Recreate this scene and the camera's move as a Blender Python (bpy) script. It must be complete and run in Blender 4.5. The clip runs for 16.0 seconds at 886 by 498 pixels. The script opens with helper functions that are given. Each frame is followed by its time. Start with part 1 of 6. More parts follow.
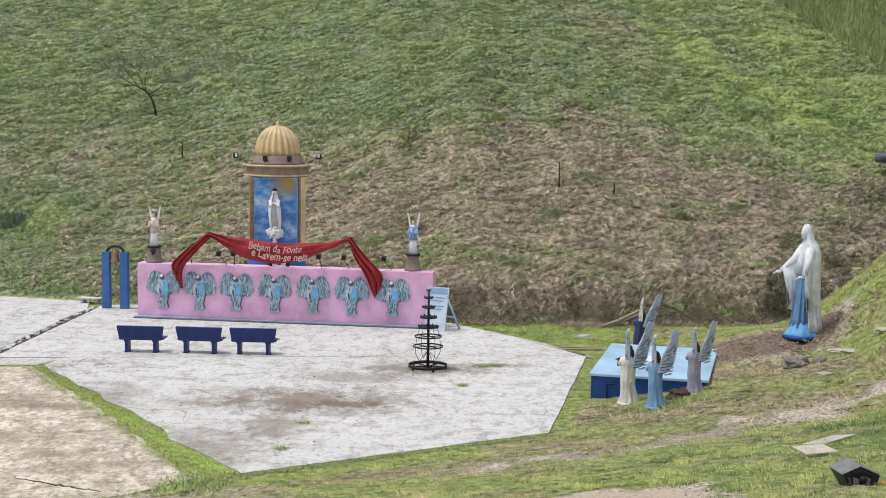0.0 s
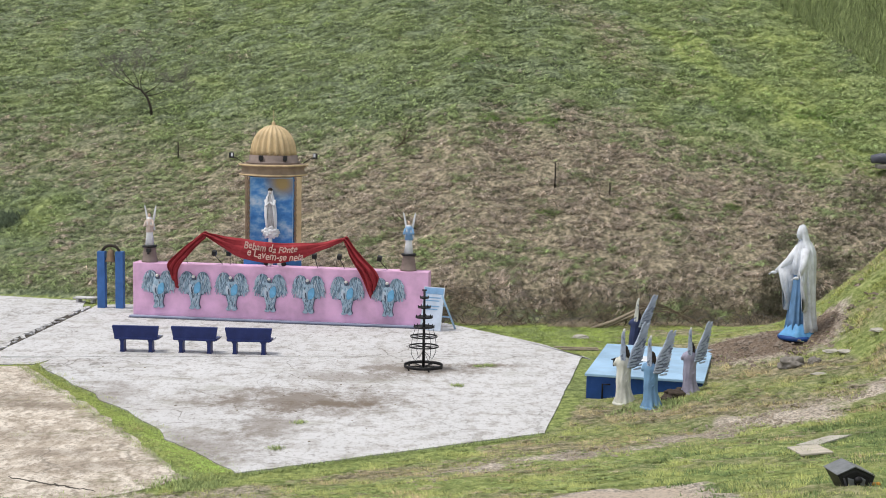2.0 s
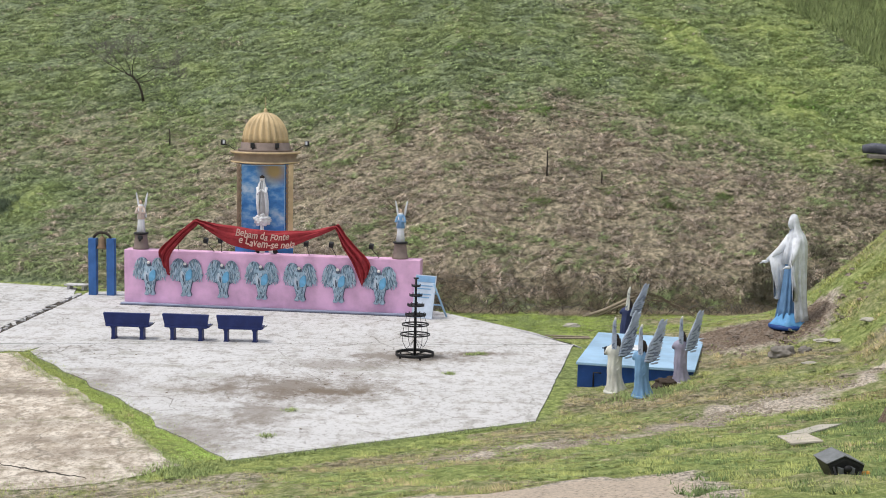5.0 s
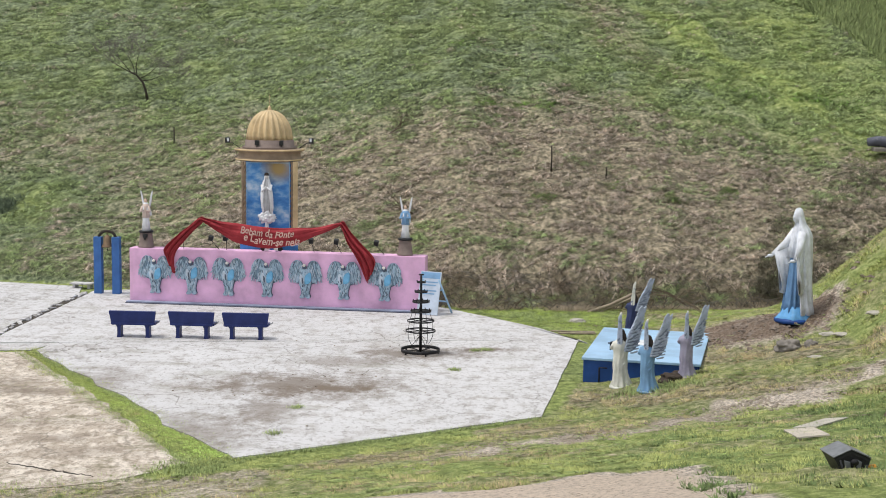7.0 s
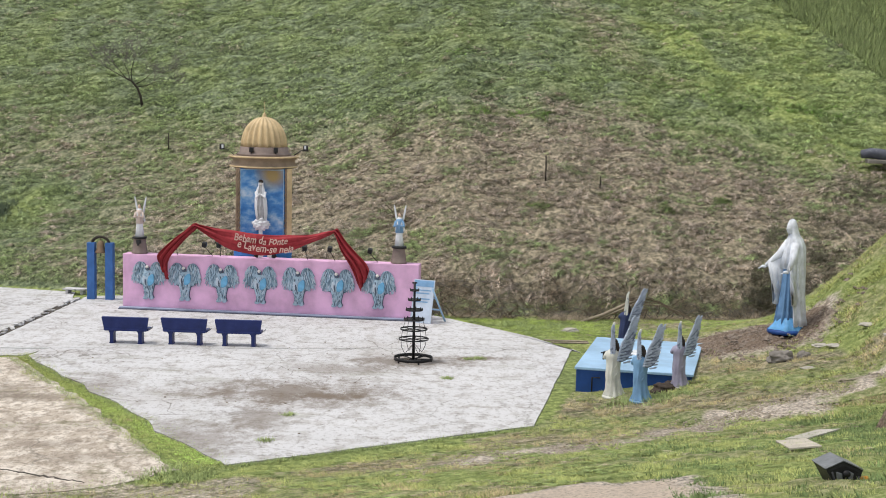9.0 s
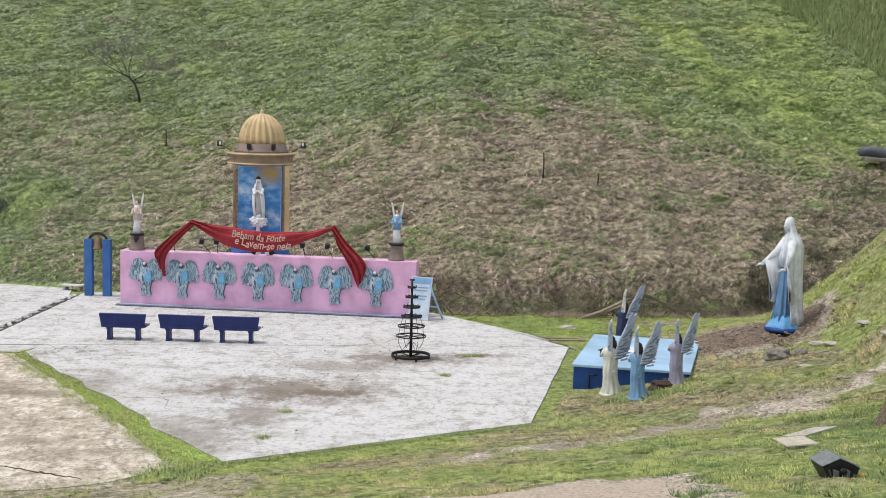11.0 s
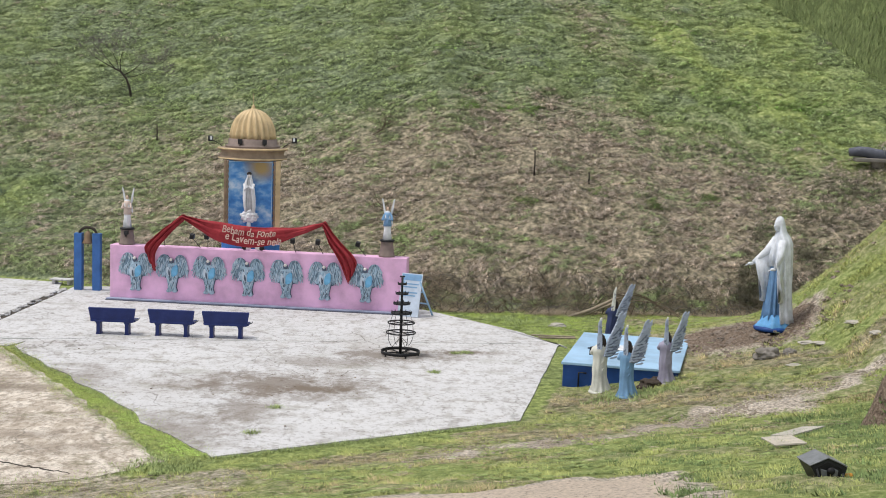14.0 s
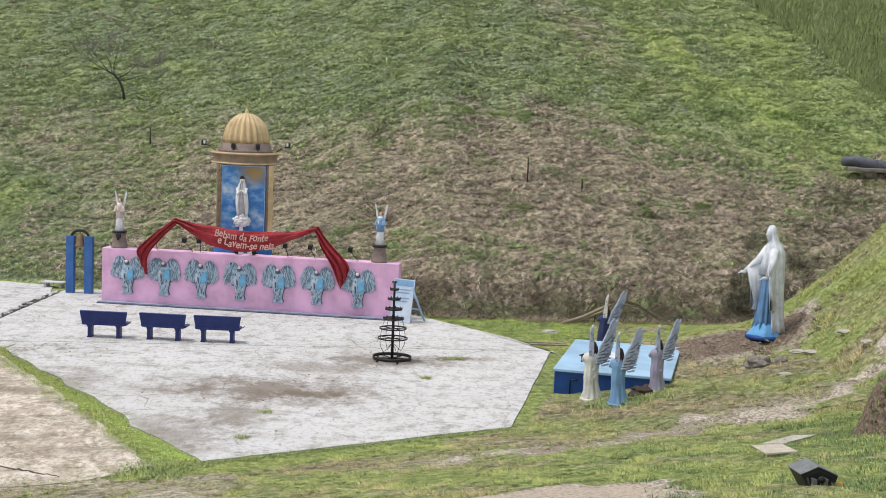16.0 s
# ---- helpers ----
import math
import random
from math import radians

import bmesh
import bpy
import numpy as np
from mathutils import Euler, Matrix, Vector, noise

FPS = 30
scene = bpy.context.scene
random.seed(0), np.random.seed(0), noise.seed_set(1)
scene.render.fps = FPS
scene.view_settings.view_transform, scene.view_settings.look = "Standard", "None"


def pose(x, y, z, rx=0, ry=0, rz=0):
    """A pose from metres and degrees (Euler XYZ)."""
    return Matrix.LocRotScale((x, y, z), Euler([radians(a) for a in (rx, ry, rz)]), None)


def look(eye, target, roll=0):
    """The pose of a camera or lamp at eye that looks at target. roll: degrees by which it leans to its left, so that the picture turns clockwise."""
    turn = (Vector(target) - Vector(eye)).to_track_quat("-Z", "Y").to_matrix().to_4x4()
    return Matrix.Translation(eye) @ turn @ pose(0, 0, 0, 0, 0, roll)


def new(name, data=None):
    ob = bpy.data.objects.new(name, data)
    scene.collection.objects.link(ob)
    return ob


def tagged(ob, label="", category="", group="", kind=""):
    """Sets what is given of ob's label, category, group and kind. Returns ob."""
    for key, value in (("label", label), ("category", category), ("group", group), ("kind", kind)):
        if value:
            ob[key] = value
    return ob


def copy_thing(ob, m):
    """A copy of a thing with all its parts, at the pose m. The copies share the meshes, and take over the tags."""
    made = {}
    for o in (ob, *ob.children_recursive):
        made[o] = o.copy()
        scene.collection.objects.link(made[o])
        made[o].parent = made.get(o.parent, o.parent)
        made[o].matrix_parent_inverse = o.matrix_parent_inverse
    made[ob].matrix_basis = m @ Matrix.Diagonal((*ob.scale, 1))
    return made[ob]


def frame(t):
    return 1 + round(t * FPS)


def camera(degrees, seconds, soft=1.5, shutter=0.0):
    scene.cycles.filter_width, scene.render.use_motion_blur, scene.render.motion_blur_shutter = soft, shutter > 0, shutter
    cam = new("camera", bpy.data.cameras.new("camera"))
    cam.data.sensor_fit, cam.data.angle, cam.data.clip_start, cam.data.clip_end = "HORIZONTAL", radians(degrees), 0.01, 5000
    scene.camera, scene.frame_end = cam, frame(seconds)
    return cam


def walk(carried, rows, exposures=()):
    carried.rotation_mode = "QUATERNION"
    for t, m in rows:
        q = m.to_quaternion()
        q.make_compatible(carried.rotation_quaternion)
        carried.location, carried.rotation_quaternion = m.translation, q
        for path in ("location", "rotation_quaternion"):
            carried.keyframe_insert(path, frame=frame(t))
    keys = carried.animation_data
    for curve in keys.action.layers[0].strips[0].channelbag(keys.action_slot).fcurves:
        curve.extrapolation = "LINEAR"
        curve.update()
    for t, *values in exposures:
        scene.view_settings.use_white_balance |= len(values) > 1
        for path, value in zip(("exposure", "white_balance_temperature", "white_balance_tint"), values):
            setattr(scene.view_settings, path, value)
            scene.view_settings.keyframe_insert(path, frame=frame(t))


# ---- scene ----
EYE = 7.5
cam = camera(36.0, 16.0, soft=0.95)
# seconds, yaw, pitch, lean: the camera is held at one spot and pans with a slowly growing tilt
ROWS = [
    (0.0, 0.330, -6.250, -0.862),
    (0.5, 0.198, -6.193, -0.885),
    (1.0, 0.174, -6.292, -1.012),
    (1.5, -0.179, -6.326, -0.687),
    (2.0, 0.163, -6.246, -0.980),
    (2.5, 0.113, -6.198, -1.218),
    (3.0, 0.017, -6.356, -1.256),
    (3.5, 0.103, -6.672, -1.357),
    (4.0, 0.017, -6.738, -1.395),
    (6.5, -0.209, -6.753, -0.816),
    (7.0, 0.000, -6.900, -0.800),
    (7.5, 0.113, -6.761, -0.985),
    (8.0, -0.107, -6.696, -1.041),
    (8.5, -0.160, -6.612, -1.273),
    (9.0, -0.209, -6.544, -1.278),
    (11.5, -0.309, -6.677, -1.403),
    (12.0, -0.457, -6.509, -1.254),
    (12.5, -0.342, -6.539, -1.568),
    (13.0, -0.401, -6.670, -1.726),
    (13.5, -0.475, -6.710, -1.906),
    (14.0, -0.644, -6.785, -1.887),
    (14.5, -0.681, -6.732, -1.920),
    (15.0, -0.589, -6.560, -2.125),
    (15.5, -0.707, -6.490, -2.351),
    (16.0, -0.902, -6.527, -2.385),
]
walk(cam, [(t, pose(0, 0, EYE, 90 + pitch, lean, yaw)) for t, yaw, pitch, lean in ROWS])

# ---- light ----
SUN_UP, SUN_TURN = radians(66), radians(262)
world = bpy.data.worlds.new("sky")
scene.world = world
world.use_nodes = True
wt = world.node_tree
sky = wt.nodes.new("ShaderNodeTexSky")
sky.sky_type, sky.sun_disc = "NISHITA", False
sky.sun_elevation, sky.sun_rotation = SUN_UP, SUN_TURN
sky.air_density, sky.dust_density, sky.ozone_density = 1.0, 4.0, 1.0
soft_cloud = wt.nodes.new("ShaderNodeMixRGB")
soft_cloud.inputs[0].default_value = 0.6
soft_cloud.inputs[2].default_value = (9.0, 9.2, 9.5, 1)
wt.links.new(sky.outputs[0], soft_cloud.inputs[1])
wt.links.new(soft_cloud.outputs[0], wt.nodes["Background"].inputs[0])
wt.nodes["Background"].inputs[1].default_value = 0.085

sun_data = bpy.data.lights.new("sun", "SUN")
sun_data.energy, sun_data.angle, sun_data.color = 1.5, radians(14), (1.0, 0.96, 0.88)
sun = new("sun", sun_data)
sun.matrix_world = look((0, 0, 60), (0 - math.sin(SUN_TURN) * 60 / math.tan(SUN_UP), 0 - math.cos(SUN_TURN) * 60 / math.tan(SUN_UP), 0))
scene.view_settings.exposure = 0.46


# ---- materials ----
def material(name, rough=0.7, metal=0.0):
    m = bpy.data.materials.new(name)
    m.use_nodes = True
    b = m.node_tree.nodes["Principled BSDF"]
    b.inputs["Roughness"].default_value, b.inputs["Metallic"].default_value = rough, metal
    b.inputs["Specular IOR Level"].default_value = 0.3
    return m, m.node_tree, b


def noise_node(nt, scale, detail=4.0, rough=0.6, vec=None, stretch=None):
    co = nt.nodes.new("ShaderNodeTexCoord")
    src = co.outputs["Object"] if vec is None else vec
    if stretch:
        mp = nt.nodes.new("ShaderNodeMapping")
        mp.inputs["Scale"].default_value = stretch
        nt.links.new(src, mp.inputs[0])
        src = mp.outputs[0]
    n = nt.nodes.new("ShaderNodeTexNoise")
    n.inputs["Scale"].default_value, n.inputs["Detail"].default_value, n.inputs["Roughness"].default_value = scale, detail, rough
    nt.links.new(src, n.inputs["Vector"])
    return n.outputs["Fac"]


def ramp(nt, fac, *stops):
    r = nt.nodes.new("ShaderNodeValToRGB")
    while len(r.color_ramp.elements) < len(stops):
        r.color_ramp.elements.new(0.5)
    for e, (p, c) in zip(r.color_ramp.elements, stops):
        e.position = p
        e.color = (*c, 1) if len(c) == 3 else c
    nt.links.new(fac, r.inputs[0])
    return r.outputs[0]


def mix(nt, fac, a, b, how="MIX"):
    n = nt.nodes.new("ShaderNodeMixRGB")
    n.blend_type = how
    for s, v in zip(n.inputs, (fac, a, b)):
        if hasattr(v, "is_linked"):
            nt.links.new(v, s)
        elif isinstance(v, (int, float)):
            s.default_value = v
        else:
            s.default_value = (*v, 1)
    return n.outputs[0]


def bump(nt, b, height, strength=0.4, distance=0.02):
    n = nt.nodes.new("ShaderNodeBump")
    n.inputs["Strength"].default_value, n.inputs["Distance"].default_value = strength, distance
    nt.links.new(height, n.inputs["Height"])
    nt.links.new(n.outputs[0], b.inputs["Normal"])


def painted(name, colour, wear=0.25, rough=0.6, under=(0.35, 0.33, 0.3), scale=2.0, metal=0.0, grain=18.0):
    """Paint or plaster with broad staining, fine mottling and worn spots."""
    m, nt, b = material(name, rough, metal)
    broad = noise_node(nt, scale, 5)
    fine = noise_node(nt, grain, 6, 0.7)
    dark = tuple(c * 0.72 for c in colour)
    light = tuple(min(1, c * 1.15 + 0.01) for c in colour)
    c = ramp(nt, broad, (0.3, dark), (0.55, colour), (0.75, light))
    c = mix(nt, ramp(nt, fine, (0.62, (0, 0, 0)), (0.72, (wear, wear, wear))), c, under)
    nt.links.new(c, b.inputs["Base Color"])
    bump(nt, b, fine, 0.35, 0.01)
    return m


def concrete(name, light, dark, moss=0.0, stains=(), wear=0.0):
    """Weathered cast concrete; stains: soil that has settled, as (x, y, half width, half depth, amount)."""
    m, nt, b = material(name, 0.9)
    geo = nt.nodes.new("ShaderNodeNewGeometry")
    pos = geo.outputs["Position"]
    broad = noise_node(nt, 0.22, 6, 0.65, pos)
    mid = noise_node(nt, 2.4, 9, 0.72, pos, (0.8, 0.6, 1))
    speck = noise_node(nt, 9.0, 6, 0.8, pos, (0.8, 0.5, 1))
    c = ramp(nt, broad, (0.26, tuple(0.5 * (a + b) for a, b in zip(light, dark))), (0.45, light), (0.8, tuple(min(1, v * 1.10) for v in light)))
    c = mix(nt, ramp(nt, mid, (0.37 + wear, (0.62, 0.62, 0.62)), (0.48 + wear, (0, 0, 0))), c, tuple(v * 0.85 for v in dark))
    c = mix(nt, ramp(nt, speck, (0.37 + wear * 0.6, (0.6, 0.6, 0.6)), (0.46 + wear * 0.6, (0, 0, 0))), c, tuple(v * 0.5 for v in dark))
    warp = nt.nodes.new("ShaderNodeMixRGB")
    warp.blend_type, warp.inputs[0].default_value = "ADD", 0.9
    nt.links.new(pos, warp.inputs[1])
    wn = nt.nodes.new("ShaderNodeTexNoise")
    wn.inputs["Scale"].default_value, wn.inputs["Detail"].default_value = 1.2, 6
    nt.links.new(pos, wn.inputs["Vector"])
    nt.links.new(wn.outputs["Color"], warp.inputs[2])
    vo = nt.nodes.new("ShaderNodeTexVoronoi")
    vo.feature = "DISTANCE_TO_EDGE"
    vo.inputs["Scale"].default_value = 0.42
    nt.links.new(warp.outputs[0], vo.inputs["Vector"])
    crack = ramp(nt, vo.outputs["Distance"], (0.0, (0.75, 0.75, 0.75)), (0.013, (0, 0, 0)))
    c = mix(nt, mix(nt, ramp(nt, broad, (0.4, (1, 1, 1)), (0.6, (0.1, 0.1, 0.1))), (0, 0, 0), crack), c, (0.13, 0.115, 0.095))
    rut = noise_node(nt, 0.75, 7, 0.62, pos, (0.55, 1.6, 1))
    line = ramp(nt, rut, (0.478, (0, 0, 0)), (0.492, (0.6, 0.6, 0.6)), (0.506, (0, 0, 0)))
    c = mix(nt, mix(nt, ramp(nt, mid, (0.42, (1, 1, 1)), (0.56, (0.0, 0.0, 0.0))), (0, 0, 0), line), c, tuple(v * 0.42 for v in dark))
    if moss:
        mo = noise_node(nt, 0.8, 7, 0.75, pos, (0.5, 1.1, 1))
        c = mix(nt, ramp(nt, mo, (0.55, (0, 0, 0)), (0.66, (moss, moss, moss))), c, (0.17, 0.16, 0.09))
    blot = noise_node(nt, 1.8, 9, 0.8, pos, (0.8, 0.6, 1)) if stains else None
    for x, y, rx, ry, amount in stains:
        mp = nt.nodes.new("ShaderNodeMapping")
        mp.inputs["Location"].default_value = (-x / rx, -y / ry, 0)
        mp.inputs["Scale"].default_value = (1 / rx, 1 / ry, 0)
        nt.links.new(pos, mp.inputs[0])
        ln = nt.nodes.new("ShaderNodeVectorMath")
        ln.operation = "LENGTH"
        nt.links.new(mp.outputs[0], ln.inputs[0])
        add = nt.nodes.new("ShaderNodeMath")
        add.operation = "MULTIPLY_ADD"
        nt.links.new(blot, add.inputs[0])
        add.inputs[1].default_value = -5.0
        nt.links.new(ln.outputs["Value"], add.inputs[2])
        sh = nt.nodes.new("ShaderNodeMath")
        sh.operation = "ADD"
        nt.links.new(add.outputs[0], sh.inputs[0])
        sh.inputs[1].default_value = 2.05
        k = ramp(nt, sh.outputs[0], (0.0, (amount, amount, amount)), (0.95, (0, 0, 0)))
        c = mix(nt, k, c, (0.17, 0.135, 0.105))
    nt.links.new(c, b.inputs["Base Color"])
    bump(nt, b, mix(nt, 0.4, mid, speck), 0.9, 0.06)
    return m


PINK = painted("pink_plaster", (0.77, 0.46, 0.68), 0.45, 0.75, (0.74, 0.58, 0.65), 1.2, 0, 14)
GREY_STRIP = painted("grey_cement", (0.07, 0.075, 0.11), 0.3)
LEDGE = painted("blue_grey_cement", (0.30, 0.34, 0.46), 0.4, 0.8, (0.45, 0.47, 0.54), 2)
SLAB = concrete("pale_concrete", (0.57, 0.565, 0.575), (0.40, 0.37, 0.345), 0.35, ((-3.4, 33.3, 2.4, 1.3, 0.8), (-2.6, 33.0, 0.9, 0.35, 0.9), (-3.9, 30.6, 0.6, 1.6, 0.6), (-0.6, 37.6, 1.7, 0.8, 0.75), (-2.4, 36.3, 1.8, 0.6, 0.5), (1.4, 38.2, 0.9, 0.3, 0.8), (-5.2, 28.6, 1.2, 1.6, 0.55), (-8.5, 33.5, 0.8, 1.6, 0.5)), 0.02)
SAND = concrete("sandy_cement", (0.67, 0.605, 0.53), (0.40, 0.325, 0.25), 0.9, ((-9.2, 29.5, 1.6, 0.5, 0.35), (-7.2, 27.0, 1.0, 0.4, 0.4), (-11.0, 33.0, 1.4, 0.8, 0.45), (-12.2, 31.0, 1.2, 0.7, 0.4), (-8.2, 28.0, 0.9, 0.35, 0.5), (-9.8, 32.4, 1.3, 0.4, 0.5)), 0.085)
BENCH = painted("navy_paint", (0.017, 0.03, 0.135), 0.25, 0.5, (0.10, 0.12, 0.22), 3)
POST_BLUE = painted("post_blue_paint", (0.05, 0.15, 0.40), 0.25, 0.55, (0.2, 0.25, 0.35))
POOL_SIDE = painted("deep_blue_paint", (0.016, 0.065, 0.25), 0.3, 0.5, (0.1, 0.16, 0.3))
POOL_TOP = painted("pale_blue_paint", (0.34, 0.52, 0.72), 0.5, 0.45, (0.62, 0.70, 0.80), 1.0)
GOLD = painted("gold_paint", (0.58, 0.44, 0.25), 0.3, 0.5, (0.34, 0.22, 0.1), 3)
BRONZE = painted("brown_gold_paint", (0.28, 0.205, 0.14), 0.3, 0.6, (0.2, 0.15, 0.1), 3)
STONE_GREY = painted("grey_brown_plaster", (0.23, 0.18, 0.16), 0.4, 0.8, (0.35, 0.32, 0.3), 3)
WHITE = painted("white_paint", (0.76, 0.77, 0.80), 0.25, 0.6, (0.5, 0.5, 0.5), 2.2)
SKIN = painted("beige_paint", (0.62, 0.45, 0.34), 0.2)
HAIR = painted("dark_brown_paint", (0.035, 0.025, 0.02), 0.2)
ROBE_BLUE = painted("sky_blue_paint", (0.19, 0.35, 0.56), 0.25, 0.6, (0.4, 0.5, 0.6), 2.5)
STATUE_WHITE = painted("bluish_white_paint", (0.70, 0.73, 0.79), 0.3, 0.7, (0.50, 0.53, 0.60), 5, 0, 30)
ROCK_BLUE = painted("bright_blue_base_paint", (0.13, 0.36, 0.66), 0.4, 0.5, (0.3, 0.5, 0.72), 4)
GOWN_BLUE = painted("grey_blue_gown_paint", (0.13, 0.25, 0.43), 0.35, 0.6, (0.3, 0.42, 0.56), 4)
ROBE_PALE = painted("bone_paint", (0.66, 0.66, 0.60), 0.3, 0.7, (0.4, 0.38, 0.33), 3)
ROBE_LILAC = painted("grey_lilac_paint", (0.36, 0.34, 0.45), 0.3, 0.7, (0.4, 0.38, 0.4), 3)
WING = painted("grey_wing_paint", (0.40, 0.455, 0.57), 0.6, 0.7, (0.16, 0.19, 0.27), 8, 0, 22)
WING_DARK = painted("slate_wing_paint", (0.20, 0.235, 0.32), 0.4, 0.75, (0.2, 0.23, 0.3), 8, 0, 22)
NAVY_ROBE = painted("dark_blue_robe_paint", (0.035, 0.05, 0.13), 0.3, 0.6, (0.2, 0.2, 0.25), 3)
RELIEF = painted("blue_grey_relief_paint", (0.38, 0.51, 0.62), 0.6, 0.7, (0.10, 0.14, 0.20), 6, 0, 26)
RELIEF_DARK = painted("slate_relief_paint", (0.21, 0.30, 0.39), 0.6, 0.7, (0.3, 0.36, 0.4), 6, 0, 26)
CYAN = painted("bright_cyan_paint", (0.16, 0.42, 0.66), 0.35, 0.6, (0.4, 0.55, 0.68), 5, 0, 14)
OUTLINE = painted("dark_outline_paint", (0.10, 0.13, 0.18), 0.2)
IRON = painted("black_iron", (0.012, 0.012, 0.014), 0.15, 0.5, (0.05, 0.04, 0.035), 6)
CLOTH = painted("red_cloth", (0.33, 0.030, 0.040), 0.3, 0.75, (0.42, 0.09, 0.085), 5, 0, 12)
LETTER = painted("cream_lettering", (0.62, 0.41, 0.36), 0.3, 0.7, (0.5, 0.2, 0.18), 4, 0, 20)
WOOD = painted("weathered_wood", (0.13, 0.10, 0.07), 0.4, 0.9, (0.25, 0.22, 0.18), 6)
BARK = painted("dark_bark", (0.045, 0.038, 0.03), 0.4, 0.95, (0.14, 0.13, 0.11), 8)
ROCK = painted("grey_rock", (0.24, 0.22, 0.20), 0.5, 0.95, (0.11, 0.11, 0.10), 2.5)
BLACK_METAL = painted("black_metal", (0.022, 0.023, 0.025), 0.2, 0.45, (0.09, 0.09, 0.09), 5)
LID = painted("dull_grey_metal", (0.20, 0.21, 0.22), 0.4, 0.5, (0.3, 0.3, 0.3), 8, 0.3)
SHEET_BOARD = painted("faded_beige_board", (0.52, 0.47, 0.40), 0.3, 0.8, (0.35, 0.32, 0.28), 3)
TARP = painted("grey_tarpaulin", (0.10, 0.105, 0.135), 0.7, 0.7, (0.36, 0.37, 0.40), 3, 0, 6)
GLASS_M, _nt, _b = material("lamp_glass", 0.1)
_b.inputs["Base Color"].default_value = (0.7, 0.72, 0.75, 1)


def soil_material():
    m, nt, b = material("grass_and_soil", 0.95)
    geo = nt.nodes.new("ShaderNodeNewGeometry")
    pos = geo.outputs["Position"]
    at = nt.nodes.new("ShaderNodeVertexColor")
    at.layer_name = "cover"
    sp = nt.nodes.new("ShaderNodeSeparateColor")
    nt.links.new(at.outputs[0], sp.inputs[0])
    big = noise_node(nt, 0.35, 5, 0.6, pos)
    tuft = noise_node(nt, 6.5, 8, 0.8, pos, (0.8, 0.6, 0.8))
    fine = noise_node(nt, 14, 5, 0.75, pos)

    def edge(mask, src, width=0.18):
        add = nt.nodes.new("ShaderNodeMath")
        add.operation = "ADD"
        nt.links.new(mask, add.inputs[0])
        nt.links.new(src, add.inputs[1])
        return soft_step(add.outputs[0], width)

    def soft_step(v, width):
        mr = nt.nodes.new("ShaderNodeMapRange")
        mr.inputs["From Min"].default_value, mr.inputs["From Max"].default_value = 1.0 - width, 1.0 + width
        nt.links.new(v, mr.inputs["Value"])
        return mr.outputs[0]

    # the dark low stops put the shade of gaps between tufts into the colour
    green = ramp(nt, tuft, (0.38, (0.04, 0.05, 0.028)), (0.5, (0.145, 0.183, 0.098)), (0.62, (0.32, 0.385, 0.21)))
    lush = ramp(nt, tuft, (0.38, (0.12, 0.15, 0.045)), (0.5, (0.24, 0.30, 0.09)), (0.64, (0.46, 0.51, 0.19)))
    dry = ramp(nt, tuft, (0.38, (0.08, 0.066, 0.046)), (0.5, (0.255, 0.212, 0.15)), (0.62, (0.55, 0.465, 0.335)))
    tone = ramp(nt, big, (0.35, (0.40, 0.345, 0.285)), (0.6, (0.68, 0.60, 0.52)))
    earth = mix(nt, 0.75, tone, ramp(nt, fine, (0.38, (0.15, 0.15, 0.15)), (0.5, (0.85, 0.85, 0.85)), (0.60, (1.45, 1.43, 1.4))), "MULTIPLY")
    pale = nt.nodes.new("ShaderNodeMapRange")
    pale.inputs["From Min"].default_value, pale.inputs["From Max"].default_value = 0.93, 1.0
    nt.links.new(sp.outputs[1], pale.inputs["Value"])
    sand = mix(nt, 0.8, (0.60, 0.50, 0.41), ramp(nt, fine, (0.36, (0.35, 0.33, 0.3)), (0.46, (0.92, 0.92, 0.92)), (0.62, (1.2, 1.2, 1.2))), "MULTIPLY")
    earth = mix(nt, pale.outputs[0], earth, sand)
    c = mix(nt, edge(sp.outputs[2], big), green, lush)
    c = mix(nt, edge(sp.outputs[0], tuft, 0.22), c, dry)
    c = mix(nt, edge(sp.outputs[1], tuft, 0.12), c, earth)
    inv = nt.nodes.new("ShaderNodeMath")
    inv.operation = "SUBTRACT"
    inv.inputs[0].default_value = 1.0
    nt.links.new(at.outputs["Alpha"], inv.inputs[1])
    damp = ramp(nt, fine, (0.36, (0.07, 0.05, 0.036)), (0.5, (0.19, 0.14, 0.105)), (0.64, (0.33, 0.26, 0.20)))
    c = mix(nt, edge(inv.outputs[0], tuft, 0.14), c, damp)
    nt.links.new(c, b.inputs["Base Color"])
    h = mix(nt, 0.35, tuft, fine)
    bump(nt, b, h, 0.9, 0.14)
    return m


SOIL = soil_material()


def blades_material(name):
    m, nt, b = material(name, 0.8)
    at = nt.nodes.new("ShaderNodeVertexColor")
    at.layer_name = "tint"
    geo = nt.nodes.new("ShaderNodeNewGeometry")
    c = mix(nt, 1.0, at.outputs[0], ramp(nt, geo.outputs["Random Per Island"], (0.0, (0.74, 0.75, 0.70)), (0.5, (1, 1, 1)), (1.0, (1.26, 1.22, 1.16))), "MULTIPLY")
    nt.links.new(c, b.inputs["Base Color"])
    tr = nt.nodes.new("ShaderNodeBsdfTranslucent")
    nt.links.new(c, tr.inputs[0])
    mx = nt.nodes.new("ShaderNodeMixShader")
    mx.inputs[0].default_value = 0.1
    nt.links.new(b.outputs[0], mx.inputs[1])
    nt.links.new(tr.outputs[0], mx.inputs[2])
    nt.links.new(mx.outputs[0], nt.nodes["Material Output"].inputs[0])
    return m


